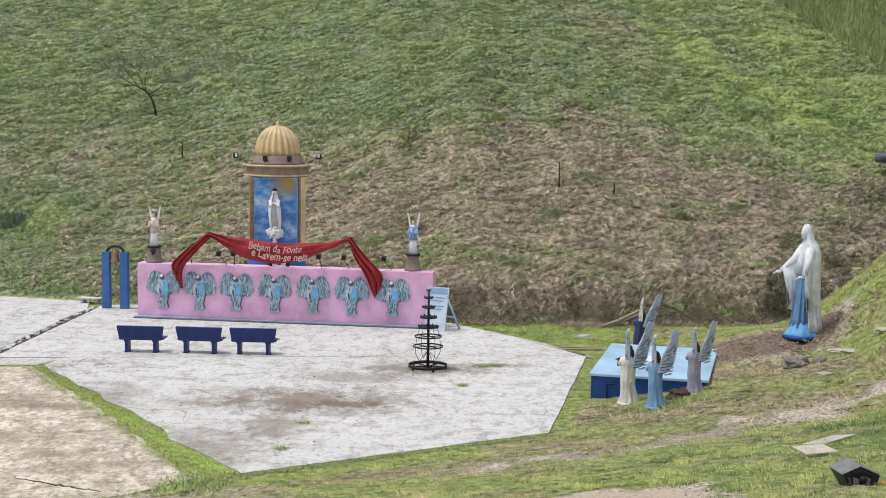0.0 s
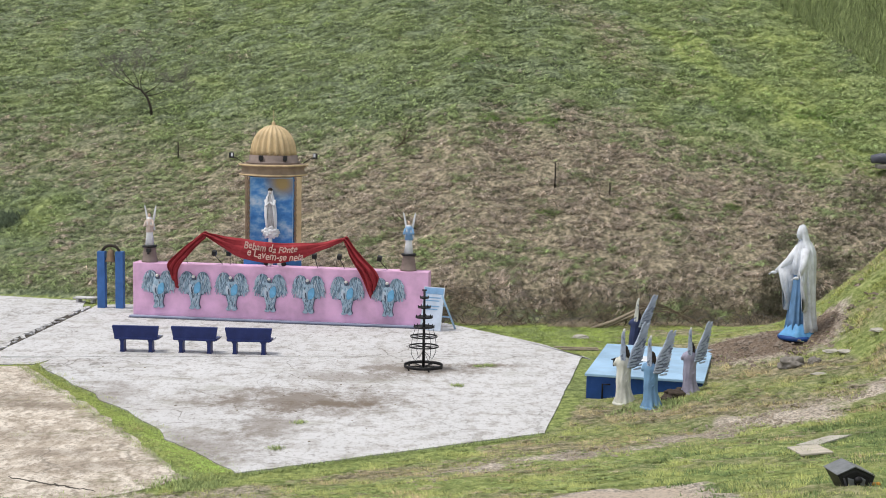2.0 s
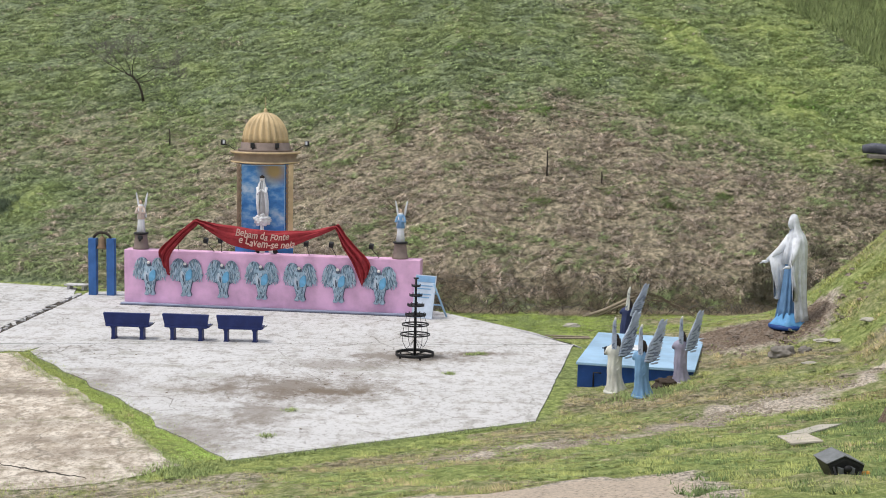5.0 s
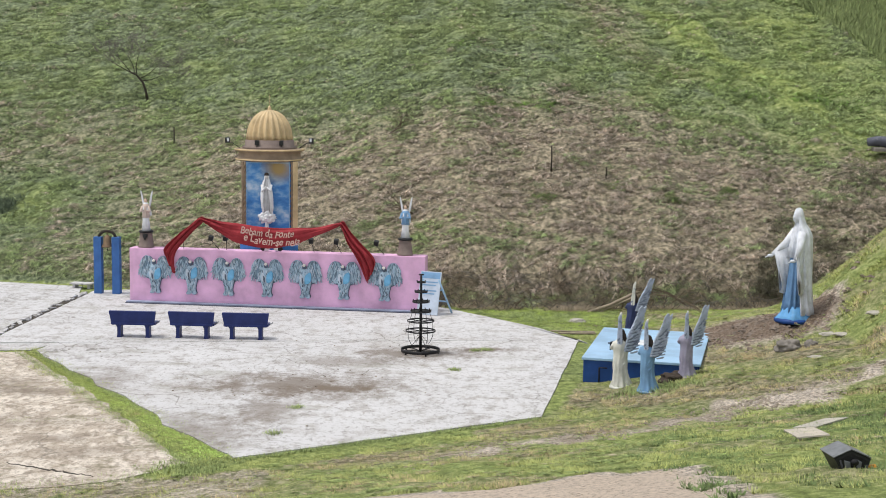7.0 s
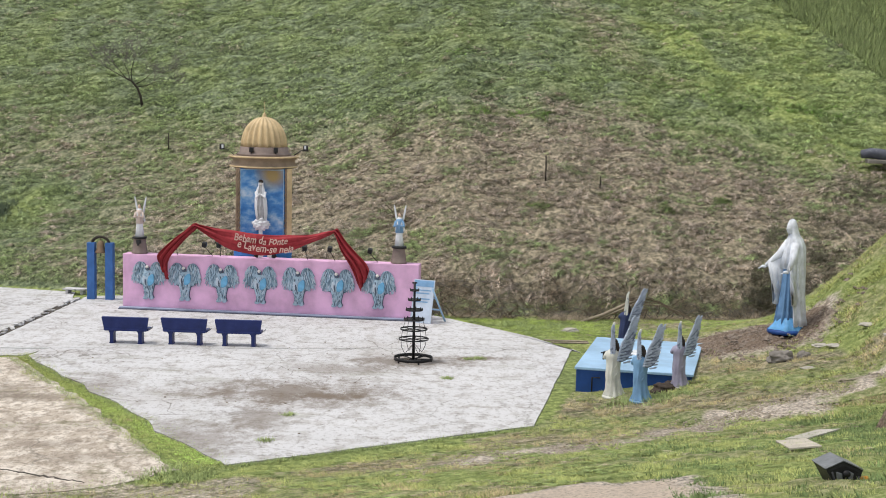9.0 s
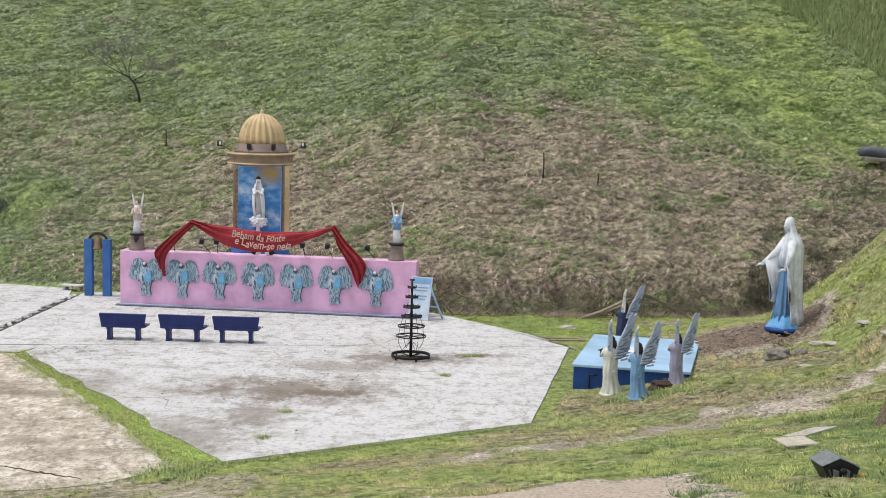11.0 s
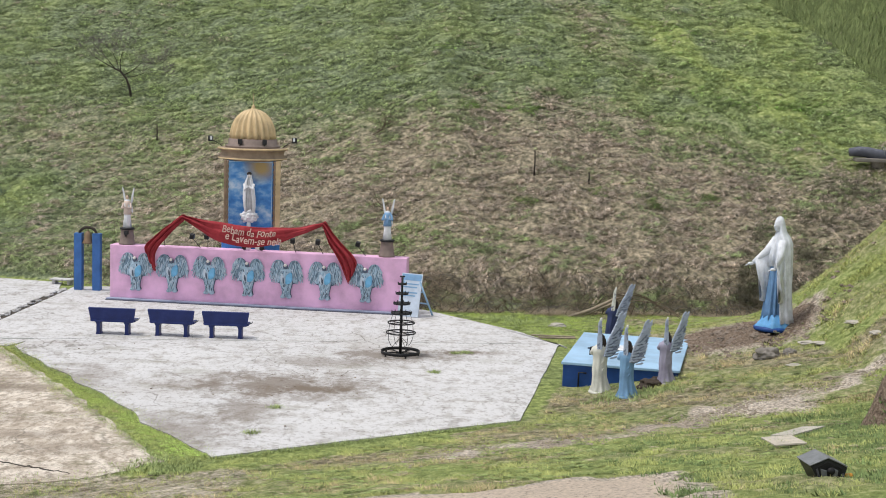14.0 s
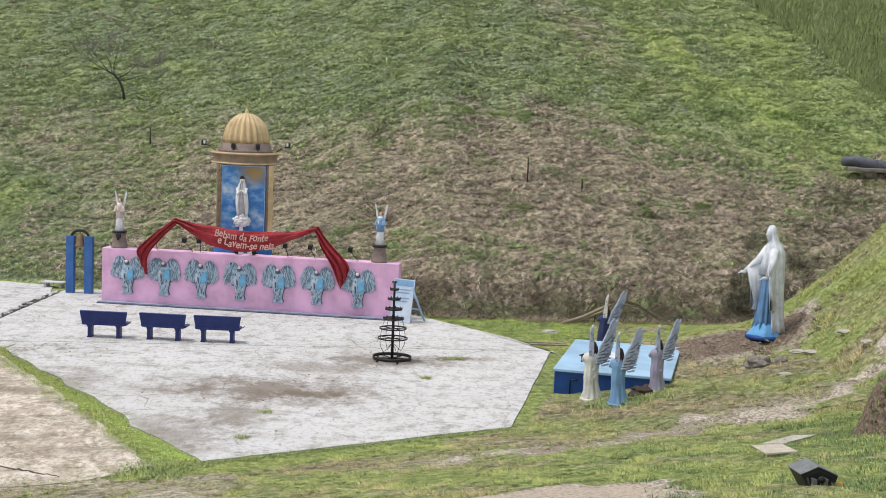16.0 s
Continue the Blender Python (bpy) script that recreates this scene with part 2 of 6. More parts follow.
BLADES = blades_material("grass_blades")


# ---- mesh tools ----
class Shape:
    """Collects vertices and faces of one mesh, with a material index and smoothing for each face."""

    def __init__(self):
        self.v, self.f, self.m, self.s = [], [], [], []

    def add(self, verts, faces, mat=0, smooth=True, place=None):
        n = len(self.v)
        for p in verts:
            p = Vector(p)
            self.v.append(tuple(place @ p) if place is not None else tuple(p))
        for f in faces:
            self.f.append([n + i for i in f])
            self.m.append(mat)
            self.s.append(smooth)
        return self

    def loft(self, rings, mat=0, smooth=True, place=None, caps=True, closed=True):
        k = len(rings[0])
        verts = [p for r in rings for p in r]
        faces = []
        for i in range(len(rings) - 1):
            for j in range(k if closed else k - 1):
                a, b = i * k + j, i * k + (j + 1) % k
                faces.append((a, b, b + k, a + k))
        if caps and closed:
            faces.append(tuple(range(k))[::-1])
            faces.append(tuple((len(rings) - 1) * k + j for j in range(k)))
        return self.add(verts, faces, mat, smooth, place)

    def lathe(self, profile, n=24, mat=0, place=None, smooth=True, flute=0.0, flutes=0, caps=True):
        rings = []
        for r, z in profile:
            ring = []
            for j in range(n):
                a = 2 * math.pi * j / n
                rr = r * (1 - flute * (0.5 + 0.5 * math.cos(flutes * a)) if flutes else 1)
                ring.append((rr * math.cos(a), rr * math.sin(a), z))
            rings.append(ring)
        return self.loft(rings, mat, smooth, place, caps)

    def tube(self, pts, radii, n=8, mat=0, place=None):
        pts = [Vector(p) for p in pts]
        if isinstance(radii, (int, float)):
            radii = [radii] * len(pts)
        rings, side = [], None
        for i, p in enumerate(pts):
            d = (pts[min(i + 1, len(pts) - 1)] - pts[max(i - 1, 0)]).normalized()
            if side is None:
                side = d.cross(Vector((0.3, 0.2, 1)) if abs(d.z) < 0.9 else Vector((1, 0, 0))).normalized()
            side = (side - d * side.dot(d)).normalized()
            up = d.cross(side)
            rings.append([p + (side * math.cos(2 * math.pi * j / n) + up * math.sin(2 * math.pi * j / n)) * radii[i] for j in range(n)])
        return self.loft(rings, mat, True, place)

    def ring(self, centre, r, thick, n=32, k=6, mat=0, place=None):
        verts, faces = [], []
        for i in range(n):
            a = 2 * math.pi * i / n
            for j in range(k):
                b = 2 * math.pi * j / k
                q = r + thick * math.cos(b)
                verts.append((centre[0] + q * math.cos(a), centre[1] + q * math.sin(a), centre[2] + thick * math.sin(b)))
        for i in range(n):
            for j in range(k):
                faces.append((i * k + j, ((i + 1) % n) * k + j, ((i + 1) % n) * k + (j + 1) % k, i * k + (j + 1) % k))
        return self.add(verts, faces, mat, True, place)

    def ball(self, c, r, n=14, mat=0, place=None):
        r = (r, r, r) if isinstance(r, (int, float)) else r
        rings = []
        for i in range(1, n // 2 + 1):
            th = math.pi * (i - 0.5) / (n // 2)
            rings.append([(c[0] + r[0] * math.sin(th) * math.cos(2 * math.pi * j / n), c[1] + r[1] * math.sin(th) * math.sin(2 * math.pi * j / n), c[2] - r[2] * math.cos(th)) for j in range(n)])
        return self.loft(rings, mat, True, place)

    def box(self, c, s, mat=0, place=None, bevel=0.0):
        bm = bmesh.new()
        bmesh.ops.create_cube(bm, size=1)
        bmesh.ops.scale(bm, vec=s, verts=bm.verts)
        if bevel:
            bmesh.ops.bevel(bm, geom=bm.edges[:], offset=bevel, segments=2, affect="EDGES", profile=0.6)
        bmesh.ops.translate(bm, vec=c, verts=bm.verts)
        bm.verts.index_update()
        self.add([v.co.copy() for v in bm.verts], [[v.index for v in f.verts] for f in bm.faces], mat, False, place)
        bm.free()
        return self

    def plate(self, outline, thick, mat=0, place=None, taper=0.9):
        """A flat piece: the outline in x and z, its back at y = 0 and its front at y = -thick, edges eased."""
        cx = sum(p[0] for p in outline) / len(outline)
        cz = sum(p[1] for p in outline) / len(outline)
        rings = [[(x, 0, z) for x, z in outline], [(x, -thick * 0.6, z) for x, z in outline],
                 [(cx + (x - cx) * taper, -thick, cz + (z - cz) * taper) for x, z in outline]]
        return self.loft(rings, mat, False, place)

    def mesh(self, name, mats):
        me = bpy.data.meshes.new(name)
        me.from_pydata(self.v, [], self.f)
        for m in mats if isinstance(mats, (list, tuple)) else [mats]:
            me.materials.append(m)
        me.polygons.foreach_set("material_index", self.m)
        me.polygons.foreach_set("use_smooth", self.s)
        me.update()
        return me


def part(name, shape, mats, parent=None, label="", place=None):
    ob = new(name, shape.mesh(name, mats))
    if place is not None:
        ob.matrix_basis = place
    ob.parent = parent
    return tagged(ob, label)


def thing(name, place, label, category, group=""):
    ob = new(name)
    ob.matrix_basis = place
    return tagged(ob, label, category, group)


def solid(name, shape, mats, place, label, category, group="", kind=""):
    ob = part(name, shape, mats, None, "", place)
    return tagged(ob, label, category, group, kind)


# ---- ground ----
def sstep(a, b, v):
    q = np.clip((v - a) / (b - a), 0, 1)
    return q * q * (3 - 2 * q)


def foot_line(x):
    """Where the far hill begins, as y over x."""
    return np.where(x < 1, 45.9 - 0.262 * (x - 1), 45.9 + 0.06 * (x - 1))


def edge_distance(x, y):
    """Metres outside the concrete yard, towards the near bank."""
    s1 = (x - 2.35) * 0.508 - (y - 30.45) * 0.861
    s2 = (x - 2.35) * 0.976 - (y - 30.45) * 0.217
    h = np.sqrt((s1 - s2) ** 2 + 1.0)
    return np.maximum(0, (s1 + s2 + h) / 2 - 0.35)


def soil_bank(x, y):
    """Under 1 on the small cut bank of red earth."""
    return ((x - 10.1 + 0.15 * np.sin(y * 3.1)) / 1.75) ** 2 + ((y - 24.4) / 1.6) ** 2


def ground_z(x, y):
    x, y = np.asarray(x, float), np.asarray(y, float)
    s = edge_distance(x, y)
    z = 0.235 * s * s / (s + 1.5) * sstep(47, 40, y)
    z = np.where(s > 24, 0.235 * 24 * 24 / 25.5 + 0 * s, z)
    z = z + 0.62 * np.maximum(0, x - 10.2) ** 1.15 * sstep(45, 38.5, y) * sstep(16, 26, y) * sstep(40, 14, x)
    z = z + 1.05 * sstep(1.0, 0.5, soil_bank(x, y)) + 0.30 * np.exp(-((x - 9.7) / 2.0) ** 2 - ((y - 37.3) / 1.6) ** 2)
    u = np.maximum(0, y - foot_line(x))
    bank = (0.45 + 0.10 * np.sin(x * 1.7)) * sstep(0, 1.8 + 0.5 * np.sin(x * 0.8), u) * sstep(-14, 2, x) + 0.22 * sstep(0, 1.0, u)
    hill = 0.47 * u + 0.035 * u * sstep(0, 25, x) + 0.5 * sstep(0, 6, u) * np.sin(x * 0.21 + 1.0) * 0.5
    hill = np.where(u > 90, 0.47 * 90 + 0.03 * (u - 90), hill)
    return z + bank * sstep(400, 90, u) + hill - 0.034


def ground_at(x, y):
    return float(ground_z(x, y))


# Outline of the pale concrete yard and the sandy apron beside it, and the grassy seam between them.
NEAR, CORNER, EAST, BACK = (-4.08, 26.66), (2.35, 30.45), (4.36, 39.5), (0.96, 44.5)
SEAM_FAR, SEAM_NEAR = (-11.7, 37.4), (-4.3, 26.8)


def covers(x, y):
    """Cover of the ground at x, y: how dry, how bare, how lush (0 to 1)."""
    u = y - foot_line(x)
    wob = 2.0 * np.sin(x * 0.35) + 1.2 * np.sin(x * 0.83 + 2) + 0.8 * np.sin(x * 1.9 + y * 0.7)
    top = 11.6 + wob * 0.4 - 3.2 * sstep(10, 17, x)
    dry = sstep(0, 0.8, u) * sstep(top + 3.5, top - 2.5, u)
    dry = dry * (1 - 0.45 * sstep(-6, -15, x))
    dry = np.where(u > 0, 0.24 + 0.42 * dry, 0.1)
    s = edge_distance(x, y)
    bank = (s > 0.1) & (u < 0)
    dry = np.where(bank, np.where(y - (25.5 + 0.45 * (x - 0.3)) > 0, 0.50, 0.34) + 0.12 * np.sin(x * 0.9 + y * 1.3), dry)
    path = y - (25.5 + 0.45 * (x - 0.3) + 0.25 * np.sin(x * 1.3))
    bare = np.where(bank, (0.76 + 0.14 * np.sin(x * 2.3 + y)) * np.exp(-((path + 0.35 * np.sin(x * 2.9 + y * 1.7) + 0.2 * np.sin(x * 5.3 - y * 3.1)) / (1.0 + 0.35 * np.sin(x * 1.1))) ** 2) * sstep(-1.0, 1.5, x), 0)
    bare = np.maximum(bare, np.where(bank, 1.0 * sstep(20.0, 19.5, y + 0.13 * np.abs(x - 1.6) + 0.3 * np.sin(x * 1.7) + 0.12 * np.sin(x * 4.9)) * sstep(4.4, 3.4, x), 0))
    mound = ((x - 9.1) / 2.6) ** 2 + ((y - 37.6) / 2.7) ** 2
    bare = np.maximum(bare, 0.9 * np.exp(-(mound ** 2)) * sstep(11.8, 10.8, x + 0.2 * np.sin(y * 2.3)))
    bare = np.where((u > 0) & (u < 1.4), np.maximum(bare, 0.28), bare)
    lush = 0.28 + 0.0 * x
    lush = np.where(bank & (path < -0.6), 0.78, np.where(bank, 0.66, lush))
    lush = np.where((u < 0) & (y > 40), 0.75, lush)
    lush = np.where(u > top, 0.36 + 0.2 * sstep(6, 16, x), lush)
    patch = np.exp(-((x + 17) / 2.6) ** 2 - ((y - 55.5) / 2.6) ** 2)
    lush = np.maximum(lush, 0.6 * patch)
    band = np.exp(-((x - 11.0 - 0.69 * (67.0 - y) + 0.5 * np.sin(y * 1.1)) / 1.5) ** 2) * sstep(55.5, 58, y) * sstep(72, 67, y)
    lush = np.maximum(lush, 0.85 * band)
    streak = np.exp(-((x - 8.4 + 0.43 * (y - 65.5) + 0.4 * np.sin(y * 0.9)) / 2.6) ** 2) * sstep(59, 62, y)
    dry = np.maximum(dry, np.where(u > 0, 0.45 * streak, 0))
    dry = dry * (1 - 0.9 * patch)
    lush = np.where((s <= 0.1) & (y < 40), 0.7, lush)
    spur = (x > 10.2) & (y > 33) & (u < 0)
    dry = np.where(spur, 0.36 + 0.1 * np.sin(x * 2 + y), dry)
    lush = np.where(spur, 0.85, lush)
    rim = (s > 0.05) & (s < 0.9) & (x < 0.8) & (y < 31)
    dry, lush = np.where(rim, 0.12, dry), np.where(rim, 0.95, lush)
    front = sstep(25.9, 25.2, y + 0.25 * np.sin(x * 2.1) + 0.12 * np.sin(x * 5.7)) * sstep(-1.5, -3.5, x)
    bare = np.maximum(bare, 0.50 * front)
    dry = np.maximum(dry, 0.6 * front)
    cut = soil_bank(x, y)
    bare = np.where((cut > 0.35) & (cut < 1.1), 0.92, bare)
    return np.clip(dry, 0, 1), np.clip(bare, 0, 1), np.clip(lush, 0, 1)


def dampness(x, y):
    """Dark brown and red soil: the cut bank and the statue's mound."""
    cut = soil_bank(x, y)
    mound = ((x - 9.0) / 2.4) ** 2 + ((y - 37.6) / 2.5) ** 2
    u = y - foot_line(x)
    scarp = 0.40 * sstep(-3, 1, x) * sstep(-0.1, 0.3, u) * sstep(1.7 + 0.7 * np.sin(x * 0.9), 0.5, u)
    return np.maximum(np.maximum(np.where((cut > 0.4) & (cut < 1.15), 0.95, 0), 0.88 * np.exp(-(mound ** 2)) * sstep(11.8, 10.8, x)), scarp)


def wide_steps(lo, hi, step, far):
    mid = np.arange(lo, hi + step / 2, step)
    out = step * 1.25 ** np.arange(1, 60)
    out = np.cumsum(out)
    out = out[out < far]
    return np.concatenate([(lo - out)[::-1], mid, hi + out])


def build_ground():
    xs, ys = wide_steps(-24, 22, 0.17, 1500), wide_steps(14, 80, 0.17, 1500)
    gx, gy = np.meshgrid(xs, ys)
    gz = ground_z(gx, gy)
    rough = np.zeros_like(gz)
    for i in range(gz.shape[0]):
        for j in range(gz.shape[1]):
            if -26 < gx[i, j] < 24 and 10 < gy[i, j] < 82:
                rough[i, j] = noise.fractal(Vector((gx[i, j] * 1.1, gy[i, j] * 1.1, 0)), 0.85, 2.0, 3)
    u = gy - foot_line(gx)
    s = edge_distance(gx, gy)
    gz += rough * 0.16 * np.exp(-(((gx - 9.6) / 2.4) ** 2 + ((gy - 37.4) / 2.2) ** 2) ** 2)
    gz += rough * (0.035 + 0.10 * sstep(0.2, 2, u) + 0.04 * sstep(0.5, 3, s) * (u < 0)) * np.where((u < 0.2) & (s < 0.3), 0.25, 1)
    rows_n, cols = gz.shape
    idx = np.arange(rows_n * cols).reshape(rows_n, cols)
    faces = np.stack([idx[:-1, :-1], idx[:-1, 1:], idx[1:, 1:], idx[1:, :-1]], -1).reshape(-1, 4)
    me = bpy.data.meshes.new("ground")
    me.from_pydata(np.stack([gx, gy, gz], -1).reshape(-1, 3).tolist(), [], faces.tolist())
    me.materials.append(SOIL)
    me.polygons.foreach_set("use_smooth", [True] * len(me.polygons))
    d, b, l = covers(gx, gy)
    col = np.stack([d, b, l, 1 - dampness(gx, gy)], -1).reshape(-1)
    at = me.color_attributes.new("cover", "FLOAT_COLOR", "POINT")
    at.data.foreach_set("color", col.astype(np.float32))
    return tagged(new("ground", me), "grassy valley floor rising into a mown green and brown hillside", "ground", kind="structure")


build_ground()


def slab_shape(outline, top=0.0, thick=0.2, wobble=0.0, seed=3):
    """A cast slab: its rim is divided finely and frayed by wobble."""
    rnd = random.Random(seed)
    pts = []
    for (x0, y0), (x1, y1) in zip(outline, outline[1:] + outline[:1]):
        n = max(1, int(math.hypot(x1 - x0, y1 - y0) / 0.35))
        for i in range(n):
            pts.append((x0 + (x1 - x0) * i / n + rnd.uniform(-wobble, wobble), y0 + (y1 - y0) * i / n + rnd.uniform(-wobble, wobble)))
    sh = Shape()
    sh.loft([[(x, y, top - thick) for x, y in pts], [(x, y, top - 0.02) for x, y in pts], [(x, y, top) for x, y in pts]], 0, False)
    return sh


def joint_y(x):
    return 38.35 + 0.10 * (x + 12)


yard = [NEAR, CORNER, (4.15, joint_y(4.15) - 0.02), (-11.0, joint_y(-11.0) - 0.02), (-11.2, 37.3), (-10.75, 36.45), (-10.0, 35.55), (-9.62, 34.8), (-8.75, 33.75), (-8.42, 33.0), (-7.5, 31.95), (-7.1, 31.2), (-6.35, 30.15), (-6.08, 29.3), (-5.3, 28.4)]
tagged(part("yard_front", slab_shape(yard, 0.0, 0.22, 0.02), SLAB), "stained pale concrete yard slab with a weedy seam", "concrete slab", kind="structure")
yard = [(-11.0, joint_y(-11.0)), (4.15, joint_y(4.15)), EAST, (3.0, 42.0), BACK, (-0.2, 45.9), (-11.0, 48.6), (-12.35, 48.2), (-12.8, 41.0), (-12.95, joint_y(-12.9))]
tagged(part("yard_back", slab_shape(yard, 0.004, 0.22, 0.02, 4), SLAB), "pale concrete yard slab in front of the shrine", "concrete slab", kind="structure")
yard = [(-13.34, joint_y(-13)), (-13.16, 41.0), (-12.74, 47.5), (-13.05, 49.2), (-17.5, 50.4), (-24, 51.5), (-24, joint_y(-24))]
tagged(part("yard_side", slab_shape(yard, -0.01, 0.2, 0.02, 5), SLAB), "pale concrete slab beside a narrow drain", "concrete slab", kind="structure")
yard = [(-5.0, 26.25), (-7.8, 31.2), (-11.45, 37.1), (-24, 36.4), (-24, 24.0), (-9.0, 24.2), (-6.2, 24.9)]
tagged(part("apron", slab_shape(yard, -0.02, 0.2, 0.09, 6), SAND), "worn sandy cement apron with moss patches", "concrete slab", kind="structure")
yard = [(-11.4, 37.35), (-11.0, joint_y(-11.2) - 0.03), (-24, joint_y(-24) - 0.03), (-24, 36.6), (-12.1, 37.3)]
tagged(part("apron_strip", slab_shape(yard, -0.012, 0.2, 0.02, 7), SLAB), "pale concrete strip beside the yard", "concrete slab", kind="structure")
DRAIN = painted("damp_drain_dirt", (0.07, 0.06, 0.05), 0.6, 0.95, (0.3, 0.28, 0.26), 3, 0, 6)
yard = [(-13.6, 38.3), (-13.45, 41.0), (-13.0, 47.7), (-12.3, 47.7), (-12.75, 41.0), (-12.9, 38.3)]
tagged(part("drain", slab_shape(yard, -0.03, 0.1, 0.03, 8), DRAIN), "narrow dirt-filled drain between the slabs", "drain", kind="structure")
rnd = random.Random(61)
rubble = Shape()
for k in range(70):
    v = rnd.random()
    size = rnd.uniform(0.05, 0.13)
    rubble.box((0, 0, 0), (size, size * rnd.uniform(1.2, 3.5), 0.05), 0, pose(-13.13 + 0.55 * v ** 1.3 + rnd.uniform(-0.10, 0.10), 38.6 + 9.2 * v, -0.012, rnd.uniform(-9, 9), rnd.uniform(-9, 9), rnd.uniform(-40, 30)), 0.012)
tagged(part("drain_rubble", rubble, SLAB), "broken pale cement bits lying in the drain", "rubble", kind="stuff")
rnd = random.Random(12)
line = [(-8.5 + 1.95 * k / 22 + rnd.uniform(-0.03, 0.03), 26.15 - 0.86 * (k / 22) ** 0.8 + rnd.uniform(-0.05, 0.05)) for k in range(23)]
gap = [0.02 + 0.09 * math.sin(math.pi * k / 22) * rnd.uniform(0.15, 1.0) for k in range(23)]
yard = line + [(x, y + w) for (x, y), w in list(zip(line, gap))[::-1]]
tagged(part("crack", slab_shape(yard, -0.013, 0.05, 0.0, 9), DRAIN), "dark broken crack across the sandy apron", "crack", kind="structure")


SKIN_WHITE = painted("white_flesh_paint", (0.70, 0.66, 0.63), 0.15)


# ---- the fountain wall ----
W0, W1 = Vector((-10.55, 45.86, 0)), Vector((-0.5, 44.5, 0))
WALL_LONG = (W1 - W0).length
WALL_TURN = math.degrees(math.atan2(W1.y - W0.y, W1.x - W0.x))
AT_WALL = pose(W0.x, W0.y, 0, 0, 0, WALL_TURN)
WALL_HIGH, WALL_DEEP = 1.85, 0.55


def on_wall(u, out=0.0, z=0.0):
    """A pose on the wall's face: u along it, out in front of it."""
    return AT_WALL @ pose(u, -out, z)


def fountain_wall():
    w = thing("fountain_wall", AT_WALL, "long pink plastered fountain wall on the concrete yard", "wall")
    part("wall_body", Shape().box((WALL_LONG / 2, WALL_DEEP / 2, WALL_HIGH / 2), (WALL_LONG, WALL_DEEP, WALL_HIGH), 0, None, 0.025), PINK, w)
    part("ledge", Shape().box((WALL_LONG / 2, -0.13, 0.03), (WALL_LONG + 0.1, 0.24, 0.07), 0, None, 0.01), LEDGE, w, "blue-grey cement ledge along the foot")
    part("gutter", Shape().box((WALL_LONG / 2, -0.29, 0.012), (WALL_LONG + 0.1, 0.08, 0.03), 0, None, 0.006), GREY_STRIP, w, "dark cement gutter before the ledge")


fountain_wall()


def curve_pts(pts, n=6):
    """A smooth closed outline through the points."""
    out, k = [], len(pts)
    for i in range(k):
        p0, p1, p2, p3 = (Vector(pts[(i + d) % k]) for d in (-1, 0, 1, 2))
        for j in range(n):
            t = j / n
            out.append(tuple(0.5 * ((2 * p1) + (p2 - p0) * t + (2 * p0 - 5 * p1 + 4 * p2 - p3) * t * t + (3 * p1 - p0 - 3 * p2 + p3) * t ** 3)))
    return out


def spline(pts, n):
    """n points evenly by index along a Catmull-Rom curve."""
    P = [np.array(p, float) for p in pts]
    P = [2 * P[0] - P[1]] + P + [2 * P[-1] - P[-2]]
    out = []
    for t in np.linspace(0, len(P) - 3 - 1e-6, n):
        i = int(t)
        f = t - i
        a, b, c, d = P[i:i + 4]
        out.append(0.5 * (2 * b + (c - a) * f + (2 * a - 5 * b + 4 * c - d) * f * f + (3 * b - a - 3 * c + d) * f ** 3))
    return np.array(out)


def feather(shape, base, tip, width, thick, mat, y=0.0, place=None):
    """One feather as a slim eased plate from base to tip in the x-z plane."""
    b, t = Vector((*base, 0)).xy, Vector((*tip, 0)).xy
    d = (t - b)
    s = Vector((-d.y, d.x)).normalized() * width
    out = [b - s * 0.6, b + d * 0.55 - s, b + d * 0.88 - s * 0.75, t, b + d * 0.88 + s * 0.75, b + d * 0.55 + s, b + s * 0.6]
    pl = (place if place is not None else Matrix()) @ pose(0, y, 0)
    shape.plate([(p.x, p.y) for p in out], thick, mat, pl, 0.8)


PALE_RELIEF = painted("pale_relief_paint", (0.52, 0.60, 0.69), 0.4, 0.7, (0.2, 0.25, 0.3), 6, 0, 26)


